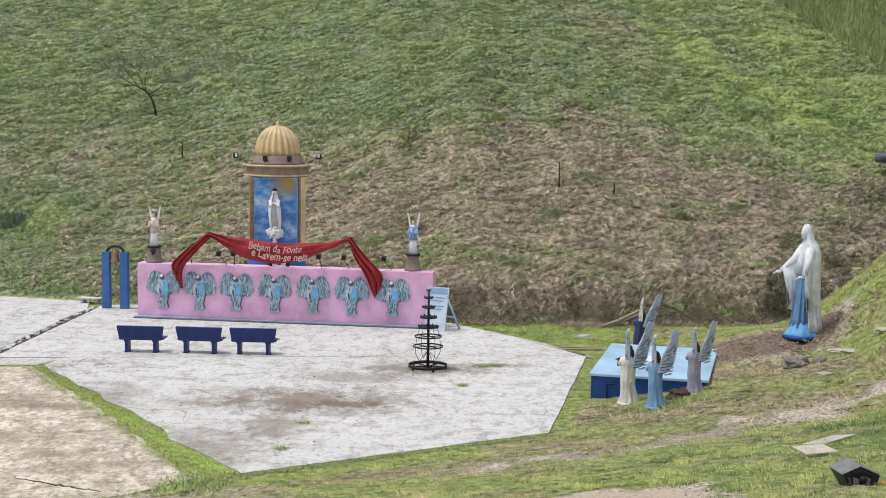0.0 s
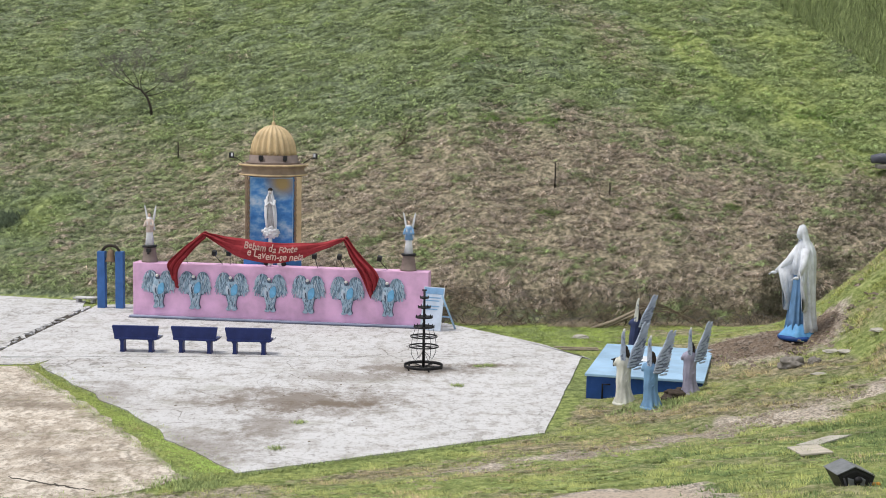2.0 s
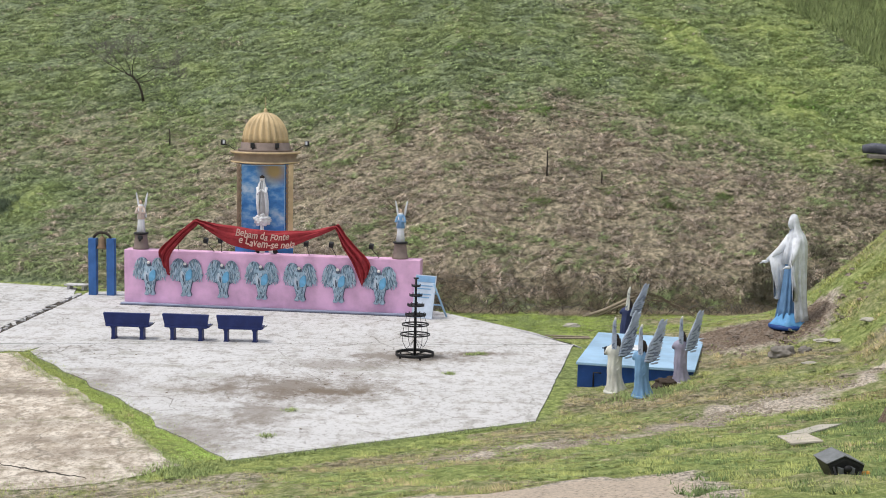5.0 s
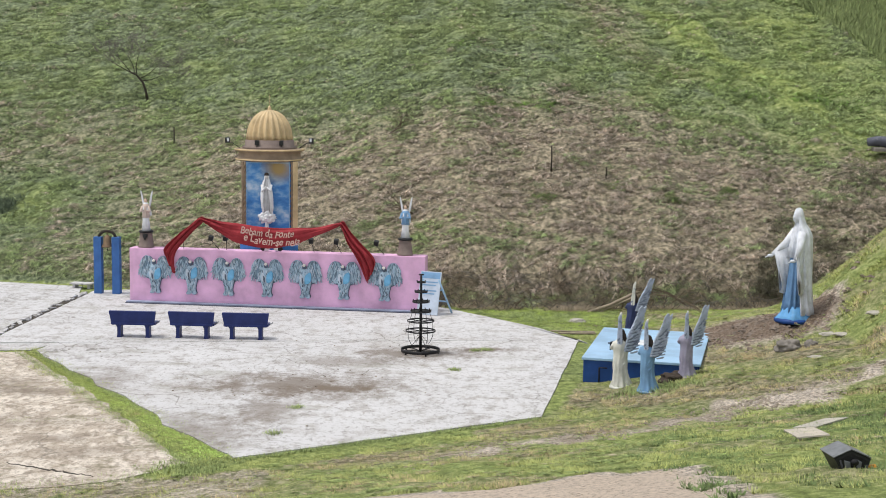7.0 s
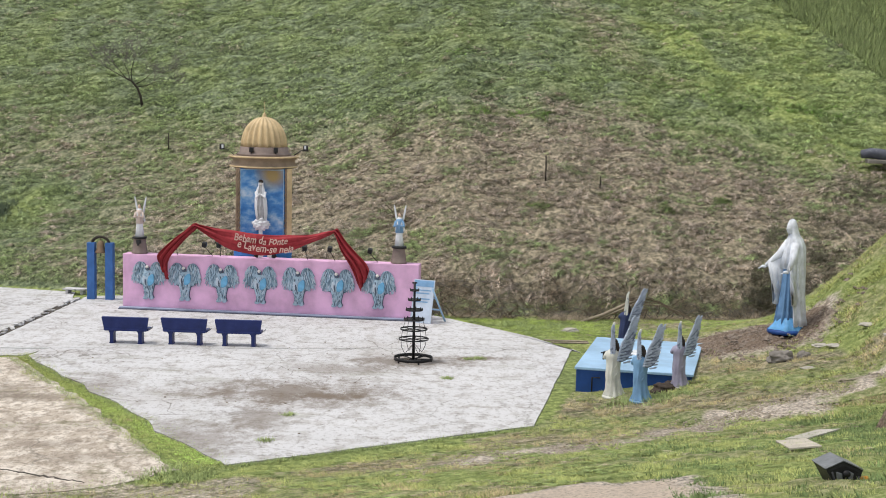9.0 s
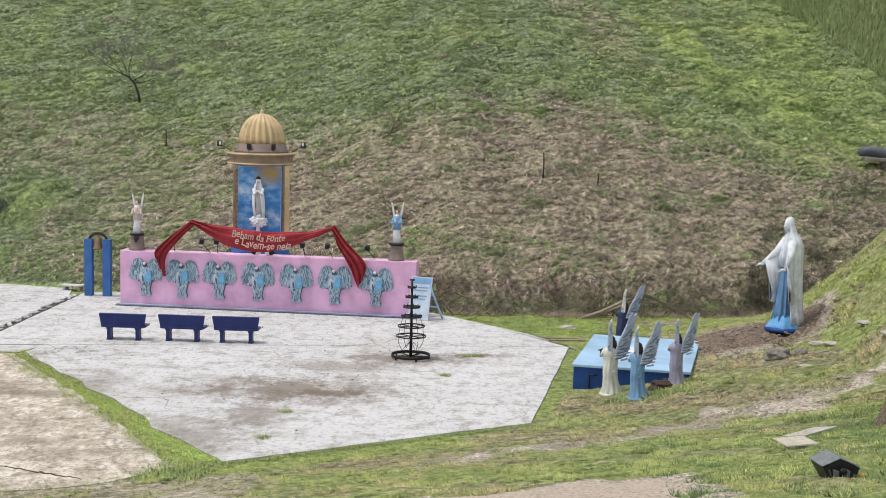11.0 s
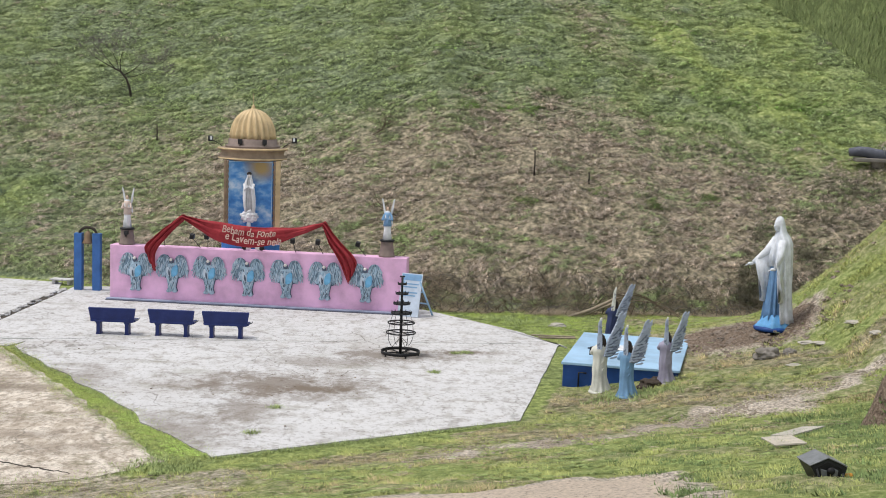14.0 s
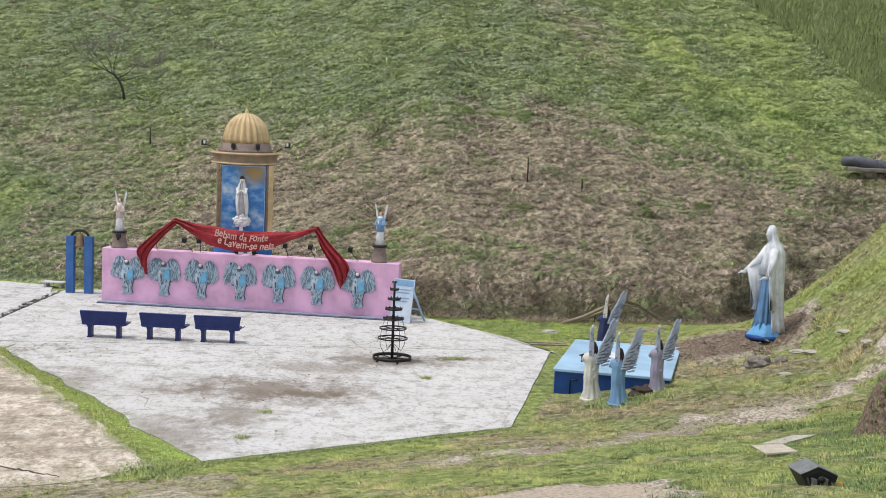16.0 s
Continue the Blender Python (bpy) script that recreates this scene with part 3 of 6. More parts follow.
def angel_relief(u, seed):
    """Winged figure in relief, about 1.35 m high, painted blue and grey with dark outlines. Materials: 0 wing, 1 outline, 2 cyan, 3 pale."""
    rnd = random.Random(seed)
    sh = Shape()
    for side in (-1, 1):
        wing = [(0.03, 0.90), (0.06, 1.12), (0.16, 1.30), (0.33, 1.33), (0.46, 1.18), (0.535, 0.94), (0.54, 0.70), (0.48, 0.56), (0.40, 0.50), (0.30, 0.42), (0.2, 0.40), (0.1, 0.5)]
        sh.plate([(side * (0.06 + (x - 0.06) * 0.84), 0.92 + (z - 0.92) * 0.84) for x, z in curve_pts(wing, 4)][::side], 0.022, 1, None, 0.99)
        sh.plate([(side * (0.06 + (x - 0.06) * 0.78), 0.92 + (z - 0.92) * 0.78) for x, z in curve_pts(wing, 4)][::side], 0.012, 4, pose(0, -0.02, 0), 0.97)
        arc = spline([(0.07, 0.94), (0.09, 1.10), (0.16, 1.22), (0.28, 1.27), (0.40, 1.19), (0.48, 1.03)], 14)
        tips = spline([(0.14, 0.66), (0.21, 0.58), (0.30, 0.55), (0.41, 0.56), (0.49, 0.61), (0.535, 0.74)], 14)
        for row in range(7):
            for i in range(12):
                k = min(13, max(0, int(13 * (i + 0.5 * (row % 2) + rnd.uniform(-0.2, 0.2)) / 11.6)))
                v = 0.135 * row + rnd.uniform(-0.03, 0.03)
                p = arc[k] + (tips[k] - arc[k]) * v
                q = p + (tips[k] - arc[k]) * (0.22 if row < 4 else 0.27) + np.array([0.05 * (0.3 + i / 12), 0]) * rnd.uniform(-0.4, 1)
                feather(sh, (side * p[0], p[1] + 0.01), (side * q[0], q[1]), 0.017 * rnd.uniform(0.75, 1.2), 0.022, rnd.choice((0, 0, 0, 5, 4)), -0.03 - 0.005 * (6 - row))
        sh.tube([(side * p[0], -0.055, p[1]) for p in arc], 0.018, 5, 4)
    body = [(-0.16, 0.94), (0.0, 1.0), (0.16, 0.94), (0.25, 0.74), (0.235, 0.54), (0.19, 0.36), (0.16, 0.18), (0.20, 0.05), (0.08, 0.0), (0.0, 0.05), (-0.07, 0.0), (-0.19, 0.04), (-0.14, 0.18), (-0.18, 0.36), (-0.23, 0.54), (-0.25, 0.74)]
    body = [(x * 0.82, z) for x, z in body]
    sh.plate([(x * 1.12, z) for x, z in curve_pts(body, 3)][::-1], 0.05, 1, None, 0.95)
    sh.plate(curve_pts(body, 3)[::-1], 0.10, 0, pose(0, -0.02, 0), 0.72)
    for row in range(13):
        z = 0.86 - 0.062 * row
        half = float(np.interp(z, (0.05, 0.3, 0.5, 0.75, 0.9), (0.10, 0.115, 0.155, 0.17, 0.13)))
        for i in range(6):
            x = half * (-1 + 2 * (i + 0.5 * (row % 2)) / 5.5) + rnd.uniform(-0.012, 0.012)
            feather(sh, (x, z + 0.05), (x * 0.85 + rnd.uniform(-0.03, 0.03), z - 0.055), 0.015 * rnd.uniform(0.8, 1.3), 0.02, rnd.choice((0, 0, 4, 4, 1, 5)), -0.108)
    dz = rnd.uniform(-0.04, 0.04)
    book = [(0.01, 0.53), (0.00, 0.70), (0.03, 0.82), (0.15, 0.92), (0.21, 0.84), (0.20, 0.64), (0.12, 0.54)]
    sh.plate([(x, z + dz) for x, z in curve_pts(book, 3)][::-1], 0.045, 2, pose(0, -0.11, 0), 0.88)
    page = [(-0.02, 0.52), (-0.03, 0.72), (-0.12, 0.86), (-0.17, 0.78), (-0.15, 0.60)]
    sh.plate([(x, z + dz) for x, z in curve_pts(page, 3)], 0.04, 5, pose(0, -0.10, 0), 0.85)
    sh.plate([(x * 0.4 - 0.03, 0.62 + (z - 0.66) * 0.7 + dz) for x, z in curve_pts(page, 3)], 0.03, 1, pose(0, -0.12, 0), 0.85)
    sh.ball((-0.02, -0.09, 1.07), (0.075, 0.07, 0.09), 12, 1)
    sh.ball((-0.02, -0.125, 1.115), (0.055, 0.05, 0.055), 12, 3)
    for x in (-0.12, 0.10):
        sh.ball((x, -0.05, 0.04), (0.07, 0.06, 0.045), 8, 0)
    mats = [RELIEF, OUTLINE, CYAN, SKIN_WHITE, RELIEF_DARK, PALE_RELIEF]
    return solid("angel_relief", sh, mats, on_wall(u, 0.002, 0.33) @ Matrix.Diagonal((1.06, 1, 1.0, 1)), "blue and grey painted angel relief on the pink wall", "relief", "angels on the wall")


for i, u in enumerate((0.92, 2.19, 3.47, 4.80, 6.11, 7.42, 8.80)):
    angel_relief(u, i + 1)


# ---- the tower ----
def tower():
    t = thing("shrine_tower", pose(-5.93, 46.95, 0, 0, 0, 6), "square blue shrine tower with gold columns and ribbed golden dome", "tower")
    half, high = 0.82, 4.82
    part("tower_body", Shape().box((0, 0, high / 2), (half * 2, half * 2, high), 0, None, 0.01), TOWER_BLUE, t, "blue painted body")
    part("plinth", Shape().box((0, 0, 1.12), (1.95, 1.95, 2.24), 0, None, 0.02), PLINTH_BLUE, t, "bright blue painted plinth")
    part("painted_panel", Shape().box((-0.045, -half - 0.012, 3.2), (1.47, 0.03, 3.2), 0, None, 0.005), SKY_PANEL, t, "panel painted as blue sky with clouds and a golden glow")
    for sx in (-1, 1):
        for sy in (-1, 1):
            part("column", Shape().box((sx * (half + 0.04) - (0.03 if sx < 0 else -0.02), sy * (half + 0.02), high / 2), (0.07 if sx < 0 else 0.17, 0.15, high), 0, None, 0.02), GOLD if sx > 0 else BRONZE, t, "gold painted corner column")
    for x, z, w, h in ((-0.045, 4.77, 1.47, 0.022), (-0.77, 3.2, 0.022, 3.2), (0.68, 3.2, 0.022, 3.2)):
        part("panel_border", Shape().box((x, -half - 0.03, z), (w, 0.012, h), 0, None, 0.003), POOL_TOP, t, "thin pale blue border")
    for sx in (-1.13, 1.06):
        sh = Shape()
        for k in range(2):
            pts = [(sx * 0.73 + 0.028 * math.cos(a + k * math.pi), -half - 0.05 + 0.028 * math.sin(a + k * math.pi), 1.5 + 3.3 * a / 60) for a in np.linspace(0, 60, 150)]
            sh.tube(pts, 0.032, 6)
        part("twisted_column", sh, BRONZE, t, "twisted brown-gold column")
    prof = [(0.80, 4.78), (1.02, 4.80), (1.13, 4.84), (1.15, 4.90), (1.08, 4.93), (1.06, 5.06), (1.10, 5.12), (1.18, 5.15), (1.19, 5.20), (1.10, 5.225), (0.5, 5.23)]
    part("cornice", Shape().lathe(prof, 48), BRONZE, t, "round moulded brown-gold cornice")
    part("cornice_lip", Shape().ring((0, 0, 5.19), 1.175, 0.03, 48), GOLD, t)
    part("cornice_lip", Shape().ring((0, 0, 4.86), 1.15, 0.028, 48), GOLD, t)
    part("drum", Shape().lathe([(0.93, 5.22), (0.92, 5.30), (0.84, 5.32), (0.83, 5.52), (0.5, 5.53)], 40), STONE_GREY, t, "grey-brown plaster drum")
    dome = [(0.81, 5.52)]
    for i in range(1, 13):
        a = radians(90 * i / 13)
        dome.append((0.80 * math.cos(a) ** 0.95, 5.56 + 0.98 * math.sin(a)))
    dome.append((0.05, 6.53))
    part("dome", Shape().lathe(dome, 120, 0, None, True, 0.14, 20), GOLD, t, "ribbed golden dome")
    part("finial", Shape().lathe([(0.11, 6.47), (0.12, 6.53), (0.06, 6.56), (0.07, 6.60), (0.045, 6.65), (0.012, 6.69)], 12).tube([(0, 0, 6.62), (0, 0, 7.05)], 0.008, 5), GOLD, t)
    for a in (-62, -118):
        d = Vector((math.cos(radians(a)), math.sin(radians(a)), 0))
        part("spotlight", Shape().box((d.x * 0.88, d.y * 0.88, 5.44), (0.14, 0.12, 0.17), 0, None, 0.015).tube([(d.x * 0.86, d.y * 0.86, 5.25), (d.x * 0.88, d.y * 0.88, 5.42)], 0.02, 6), BLACK_METAL, t, "small black spotlight")
    for sx in (-1, 1):
        lamp = part("flood_lamp", Shape().box((sx * 1.42, -0.2, 5.50), (0.17, 0.12, 0.19), 0, pose(0, 0, 0), 0.02).tube([(sx * 1.02, -0.1, 5.24), (sx * 1.25, -0.15, 5.40), (sx * 1.42, -0.2, 5.46)], 0.014, 6), BLACK_METAL, t, "black flood lamp on an arm")
        part("lens", Shape().box((sx * 1.40, -0.268, 5.52), (0.07, 0.012, 0.12), 0, pose(0, 0, 0), 0.004), GLASS_M, lamp, "pale glass lens")


def panel_material():
    m, nt, b = material("sky_mural", 0.5)
    co = nt.nodes.new("ShaderNodeTexCoord")
    n = noise_node(nt, 1.6, 5, 0.6, co.outputs["Object"], (1, 1, 1.5))
    base = ramp(nt, n, (0.36, (0.035, 0.15, 0.42)), (0.50, (0.07, 0.24, 0.56)), (0.60, (0.22, 0.40, 0.64)), (0.72, (0.55, 0.64, 0.75)))
    mp = nt.nodes.new("ShaderNodeMapping")
    mp.inputs["Location"].default_value = (-0.30, 0.83, -4.62)
    nt.links.new(co.outputs["Object"], mp.inputs[0])
    ln = nt.nodes.new("ShaderNodeVectorMath")
    ln.operation = "LENGTH"
    nt.links.new(mp.outputs[0], ln.inputs[0])
    dist = mix(nt, 0.2, ln.outputs["Value"], n)
    c = mix(nt, ramp(nt, dist, (0.22, (1, 1, 1)), (0.62, (0, 0, 0))), base, (0.36, 0.26, 0.11))
    nt.links.new(c, b.inputs["Base Color"])
    return m


TOWER_BLUE = painted("tower_blue_paint", (0.05, 0.18, 0.45), 0.25, 0.6, (0.2, 0.3, 0.45))
PLINTH_BLUE = painted("bright_blue_paint", (0.07, 0.27, 0.62), 0.25, 0.6, (0.3, 0.45, 0.6))
SKY_PANEL = panel_material()
tower()


# ---- statues ----
def robe(sh, levels, mat=0, n=36, folds=9, depth=0.06, twist=0.0, place=None):
    """A draped body: levels of (height, half width, half depth, shift x, shift y), with folds that deepen towards the hem."""
    rings = []
    z0, z1 = levels[0][0], levels[-1][0]
    for z, rx, ry, dx, dy in levels:
        k = depth * (1 - (z - z0) / (z1 - z0)) ** 0.6
        ring = []
        for j in range(n):
            a = 2 * math.pi * j / n
            w = 1 + k * math.sin(folds * a + twist * z) + k * 0.5 * math.sin((folds + 4) * a + 1.3)
            ring.append((dx + rx * w * math.cos(a), dy + ry * w * math.sin(a), z))
        rings.append(ring)
    sh.loft(rings, mat, True, place)


def white_lady(place):
    """Large statue with a white veil and mantle over a blue gown, both arms lowered and held out."""
    sh = Shape()
    sh.lathe([(0.50, 0.0), (0.50, 0.07), (0.46, 0.10)], 28, 2)
    robe(sh, [(0.05, 0.52, 0.44, 0.06, 0), (0.11, 0.50, 0.43, 0.06, 0), (0.17, 0.44, 0.40, 0.06, 0), (0.25, 0.37, 0.35, 0.06, 0), (0.34, 0.31, 0.30, 0.05, 0), (0.40, 0.25, 0.25, 0.04, 0)], 4, 80, 6, 0.08, 0.8)
    robe(sh, [(0.20, 0.29, 0.27, 0.0, 0), (0.5, 0.265, 0.25, 0.01, 0), (0.9, 0.235, 0.225, 0.02, 0), (1.3, 0.20, 0.20, 0.03, 0), (1.62, 0.18, 0.18, 0.04, 0), (1.75, 0.17, 0.17, 0.05, 0)], 1, 80, 11, 0.12, 0.8)
    robe(sh, [(1.60, 0.26, 0.23, 0.04, 0), (1.9, 0.25, 0.22, 0.07, 0), (2.25, 0.20, 0.18, 0.10, 0), (2.42, 0.12, 0.12, 0.10, 0), (2.5, 0.08, 0.08, 0.08, 0)], 0, 64, 9, 0.13, 2)
    rings = []
    for z, rx, ry, dx, op in [(0.20, 0.41, 0.38, 0.13, 58), (0.4, 0.37, 0.36, 0.12, 56), (0.8, 0.33, 0.33, 0.12, 52), (1.2, 0.32, 0.32, 0.12, 48), (1.55, 0.31, 0.31, 0.12, 44), (1.9, 0.31, 0.30, 0.12, 34), (2.15, 0.29, 0.27, 0.13, 30), (2.32, 0.215, 0.20, 0.13, 30), (2.44, 0.145, 0.145, 0.10, 28), (2.58, 0.135, 0.145, 0.06, 36), (2.70, 0.125, 0.13, 0.04, 24), (2.79, 0.085, 0.085, 0.045, 10), (2.825, 0.02, 0.02, 0.05, 5)]:
        ring = []
        for j in range(61):
            a = radians(212 + op + (360 - 2 * op) * j / 60)
            f = 1 + (0.10 * math.sin(j * 0.9 + 1.1 * z) + 0.07 * math.sin(j * 1.7 + 2.1 * z)) * max(0.22, 1.1 - z / 2.8)
            ring.append((dx + rx * f * math.cos(a), ry * f * math.sin(a), z))
        for j in range(60, -1, -1):
            x, y, _ = ring[j]
            ring.append((dx + (x - dx) * 0.9, y * 0.9, z))
        rings.append(ring)
    sh.loft(rings, 0, True)
    sh.ball((0.03, 0.0, 2.63), (0.124, 0.13, 0.18), 16, 0).ball((-0.02, -0.04, 2.585), (0.10, 0.095, 0.14), 16, 3).ball((-0.115, -0.10, 2.575), (0.02, 0.02, 0.035), 8, 3)
    for hand, sho, hang in (((-0.62, 0.0, 1.66), (0.0, 0.10, 2.24), 1.22), ((-0.10, -0.46, 1.58), (0.12, -0.20, 2.22), 1.15)):
        mid = tuple(0.5 * (a + b) for a, b in zip(sho, hand))
        sh.tube([sho, (mid[0] + 0.03, mid[1] - 0.02, mid[2] - 0.03), hand], [0.12, 0.095, 0.05], 12, 0)
        sh.ball((hand[0] - 0.06, hand[1] - 0.01, hand[2] - 0.03), (0.09, 0.045, 0.04), 10, 3)
        for f in range(3):
            sh.tube([(hand[0] - 0.10, hand[1] - 0.03 + 0.025 * f, hand[2] - 0.03), (hand[0] - 0.19, hand[1] - 0.04 + 0.03 * f, hand[2] - 0.07 - 0.01 * f)], 0.015, 5, 3)
        drop = []
        for t in np.linspace(0.02, 0.93, 12):
            p = Vector(sho).lerp(Vector(hand), t)
            low = hang * (0.30 + 0.70 * math.sin(math.pi * min(1, 0.12 + t * 0.74)) ** 1.5) * (1 + 0.06 * math.sin(t * 19))
            w = 0.07 * math.sin(t * 23) + 0.12 * t
            drop.append([(p.x - 0.02, p.y - 0.07, p.z + 0.05), (p.x + 0.02 + w * 0.5, p.y - 0.09, p.z - low * 0.45), (p.x + 0.06 + w, p.y - 0.06, p.z - low), (p.x + 0.06 + w, p.y + 0.0, p.z - low), (p.x + 0.02 + w * 0.5, p.y + 0.06, p.z - low * 0.45), (p.x, p.y + 0.07, p.z + 0.05)])
        sh.loft(drop, 0, True)
    return solid("robed_statue", sh, [STATUE_WHITE, GOWN_BLUE, POOL_SIDE, STATUE_WHITE, ROCK_BLUE], place, "tall white and blue robed statue on a rocky mound", "statue")


def leaf_wing(sh, mat, edge, foot, width, place, seed=1, dark=5):
    """A half-closed wing: a dark core from foot to tip under four rows of slim pale feathers that fray its hinder edge."""
    b, t = Vector(foot), Vector(edge)
    d = t - b
    s = Vector((d.y, -d.x)).normalized() * width
    core = [b - s * 0.10, b + d * 0.35 - s * 0.22, b + d * 0.75 - s * 0.14, t, b + d * 0.86 + s * 0.10, b + d * 0.60 + s * 0.34, b + d * 0.32 + s * 0.50, b + d * 0.08 + s * 0.36]
    sh.plate(curve_pts([tuple(p) for p in core], 3), 0.03, dark, place, 0.96)
    rnd = random.Random(seed)
    for row in range(4):
        for i in range(14):
            k = 0.0 + 0.94 * (i + 0.5 * (row % 2)) / 13.5
            p = b + d * k - s * 0.19 + s * (0.20 * row * (1 - 0.55 * k))
            q = p + s * (0.25 - 0.17 * k) * rnd.uniform(0.8, 1.15) + d * (0.06 + 0.08 * k) * rnd.uniform(0.8, 1.2)
            feather(sh, tuple(p), tuple(q), 0.023 * rnd.uniform(0.8, 1.15), 0.018, dark if rnd.random() < 0.12 else mat, -0.026 - 0.007 * (3 - row) + 0.006 * (i % 2), place)
    sh.tube([(p.x, -0.03, p.y) for p in (b - s * 0.12, b + d * 0.35 - s * 0.22, b + d * 0.75 - s * 0.14, t)], [0.026, 0.026, 0.018, 0.008], 6, mat, place)


def basin_angel(place, robe_mat, label, far_wing=1):
    """Winged statue in a long gown, turned so that one wing shows broad and the other nearly edge-on."""
    sh = Shape()
    sh.lathe([(0.24, 0), (0.25, 0.04), (0.2, 0.06)], 16, 0)
    rings = []
    for z, rx, ry, dx in ((0.02, 0.235, 0.20, 0.03), (0.08, 0.225, 0.19, 0.03), (0.2, 0.185, 0.17, 0.02), (0.35, 0.165, 0.155, 0.0), (0.5, 0.16, 0.15, -0.015), (0.62, 0.158, 0.145, -0.02), (0.72, 0.155, 0.14, -0.015), (0.82, 0.165, 0.145, -0.005), (0.92, 0.19, 0.155, 0), (1.0, 0.205, 0.155, 0), (1.07, 0.165, 0.13, 0), (1.12, 0.09, 0.09, 0), (1.16, 0.06, 0.06, 0)):
        ring = []
        for j in range(56):
            q = 2 * math.pi * j / 56
            k = 0.11 * max(0.25, 1 - z / 1.15)
            w = 1 + k * math.sin(7 * q + 3.0 * z) + 0.6 * k * math.sin(11 * q - 5.5 * z + 1) + 0.035 * math.sin(3 * q + 14 * z)
            ring.append((dx + rx * w * math.cos(q), ry * w * math.sin(q), z))
        rings.append(ring)
    sh.loft(rings, 0, True)
    for k in range(6):
        z0, side = 0.80 - 0.10 * k, -1 if k % 2 else 1
        sh.tube([(side * 0.13, -0.07, z0 + 0.08), (side * 0.04, -0.135, z0 - 0.03), (-side * 0.08, -0.115, z0 - 0.20)], [0.008, 0.017, 0.006], 6, 0)
    sh.ball((0.0, 0.03, 1.24), (0.075, 0.08, 0.105), 14, 2)
    sh.ball((0.0, -0.005, 1.255), (0.08, 0.085, 0.105), 14, 3)
    for s in (-1, 0, 1):
        sh.tube([(s * 0.05, -0.04, 1.25), (s * 0.065, -0.075, 1.15), (s * 0.05, -0.10, 1.05)], [0.045, 0.04, 0.014], 8, 3)
    for s in (-1, 1):
        sh.tube([(s * 0.14, 0.0, 1.04), (s * 0.185, 0.05, 0.92), (s * 0.10, 0.17, 0.90)], [0.06, 0.062, 0.045], 10, 0)
    leaf_wing(sh, 1, (0.44, 1.82), (0.09, 0.86), 0.42, pose(0, -0.15, 0, 0, 0, 14), 3)
    leaf_wing(sh, far_wing, (-0.06, 1.64), (-0.07, 1.02), 0.12, pose(0, -0.12, 0, 0, 0, -35), 5)
    sh.ball((-0.045, -0.10, 1.70), (0.032, 0.03, 0.05), 8, 4)
    return solid("angel_statue", sh, [robe_mat, WING, SKIN, HAIR, ROBE_PALE, WING_DARK], place, label, "statue", "angels round the basin")


PALE_SKIN = painted("pale_pink_paint", (0.64, 0.52, 0.46), 0.25)


def small_angel(place, robe_mat, label):
    """Small statue on a pedestal with slender raised wings."""
    sh = Shape()
    robe(sh, [(0, 0.17, 0.15, 0, 0), (0.3, 0.13, 0.12, 0, 0), (0.62, 0.115, 0.1, 0, 0), (0.85, 0.15, 0.11, 0, 0), (0.95, 0.1, 0.09, 0, 0), (1.0, 0.045, 0.045, 0, 0)], 1, 28, 8, 0.1)
    robe(sh, [(0.46, 0.15, 0.13, 0, 0), (0.6, 0.125, 0.115, 0, 0), (0.74, 0.12, 0.11, 0, 0), (0.86, 0.155, 0.115, 0, 0), (0.94, 0.11, 0.095, 0, 0)], 0, 28, 6, 0.12, 5)
    sh.ball((0, -0.02, 1.06), (0.06, 0.065, 0.08), 12, 2)
    sh.ball((0, 0.005, 1.075), (0.066, 0.068, 0.08), 12, 3)
    for s in (-1, 1):
        sh.tube([(s * 0.13, -0.03, 0.86), (s * 0.19, -0.08, 0.68), (s * 0.05, -0.15, 0.72)], [0.05, 0.045, 0.03], 8, 0)
        for k in range(3):
            feather(sh, (s * 0.09, 0.80 - 0.03 * k), (s * (0.24 - 0.025 * k), 1.42 - 0.14 * k), 0.036, 0.025, 1, 0.10 + 0.012 * k)
        feather(sh, (s * 0.09, 0.86), (s * 0.17, 0.50), 0.045, 0.03, 1, 0.12)
    return solid("angel_statue", sh, [robe_mat, WHITE, SKIN, HAIR], place, label, "statue")


for u, m, l in ((0.50, PALE_SKIN, "small beige winged statue on a grey pedestal"), (9.42, ROBE_BLUE, "small blue and white winged statue on a grey pedestal")):
    ped = thing("pedestal", on_wall(u, -0.28, WALL_HIGH), "grey flared cement pedestal on the pink wall", "pedestal", "pedestals on the wall")
    part("shaft", Shape().lathe([(0.27, 0), (0.27, 0.05), (0.25, 0.08), (0.20, 0.46), (0.22, 0.50)], 20), STONE_GREY, ped)
    part("cap", Shape().lathe([(0.20, 0.5), (0.25, 0.52), (0.25, 0.56), (0.19, 0.575)], 20), IRON, ped, "dark cap")
    if u < 1:
        part("spotlight", Shape().box((0.06, -0.26, 0.42), (0.15, 0.12, 0.13), 0, None, 0.02).box((0.03, -0.24, 0.33), (0.06, 0.06, 0.10), 0, None, 0.01), BLACK_METAL, ped, "small black spotlight fixed to the shaft")
    small_angel(on_wall(u, -0.28, WALL_HIGH + 0.575) @ Matrix.Diagonal((0.86, 0.9, 0.96, 1)), m, l)


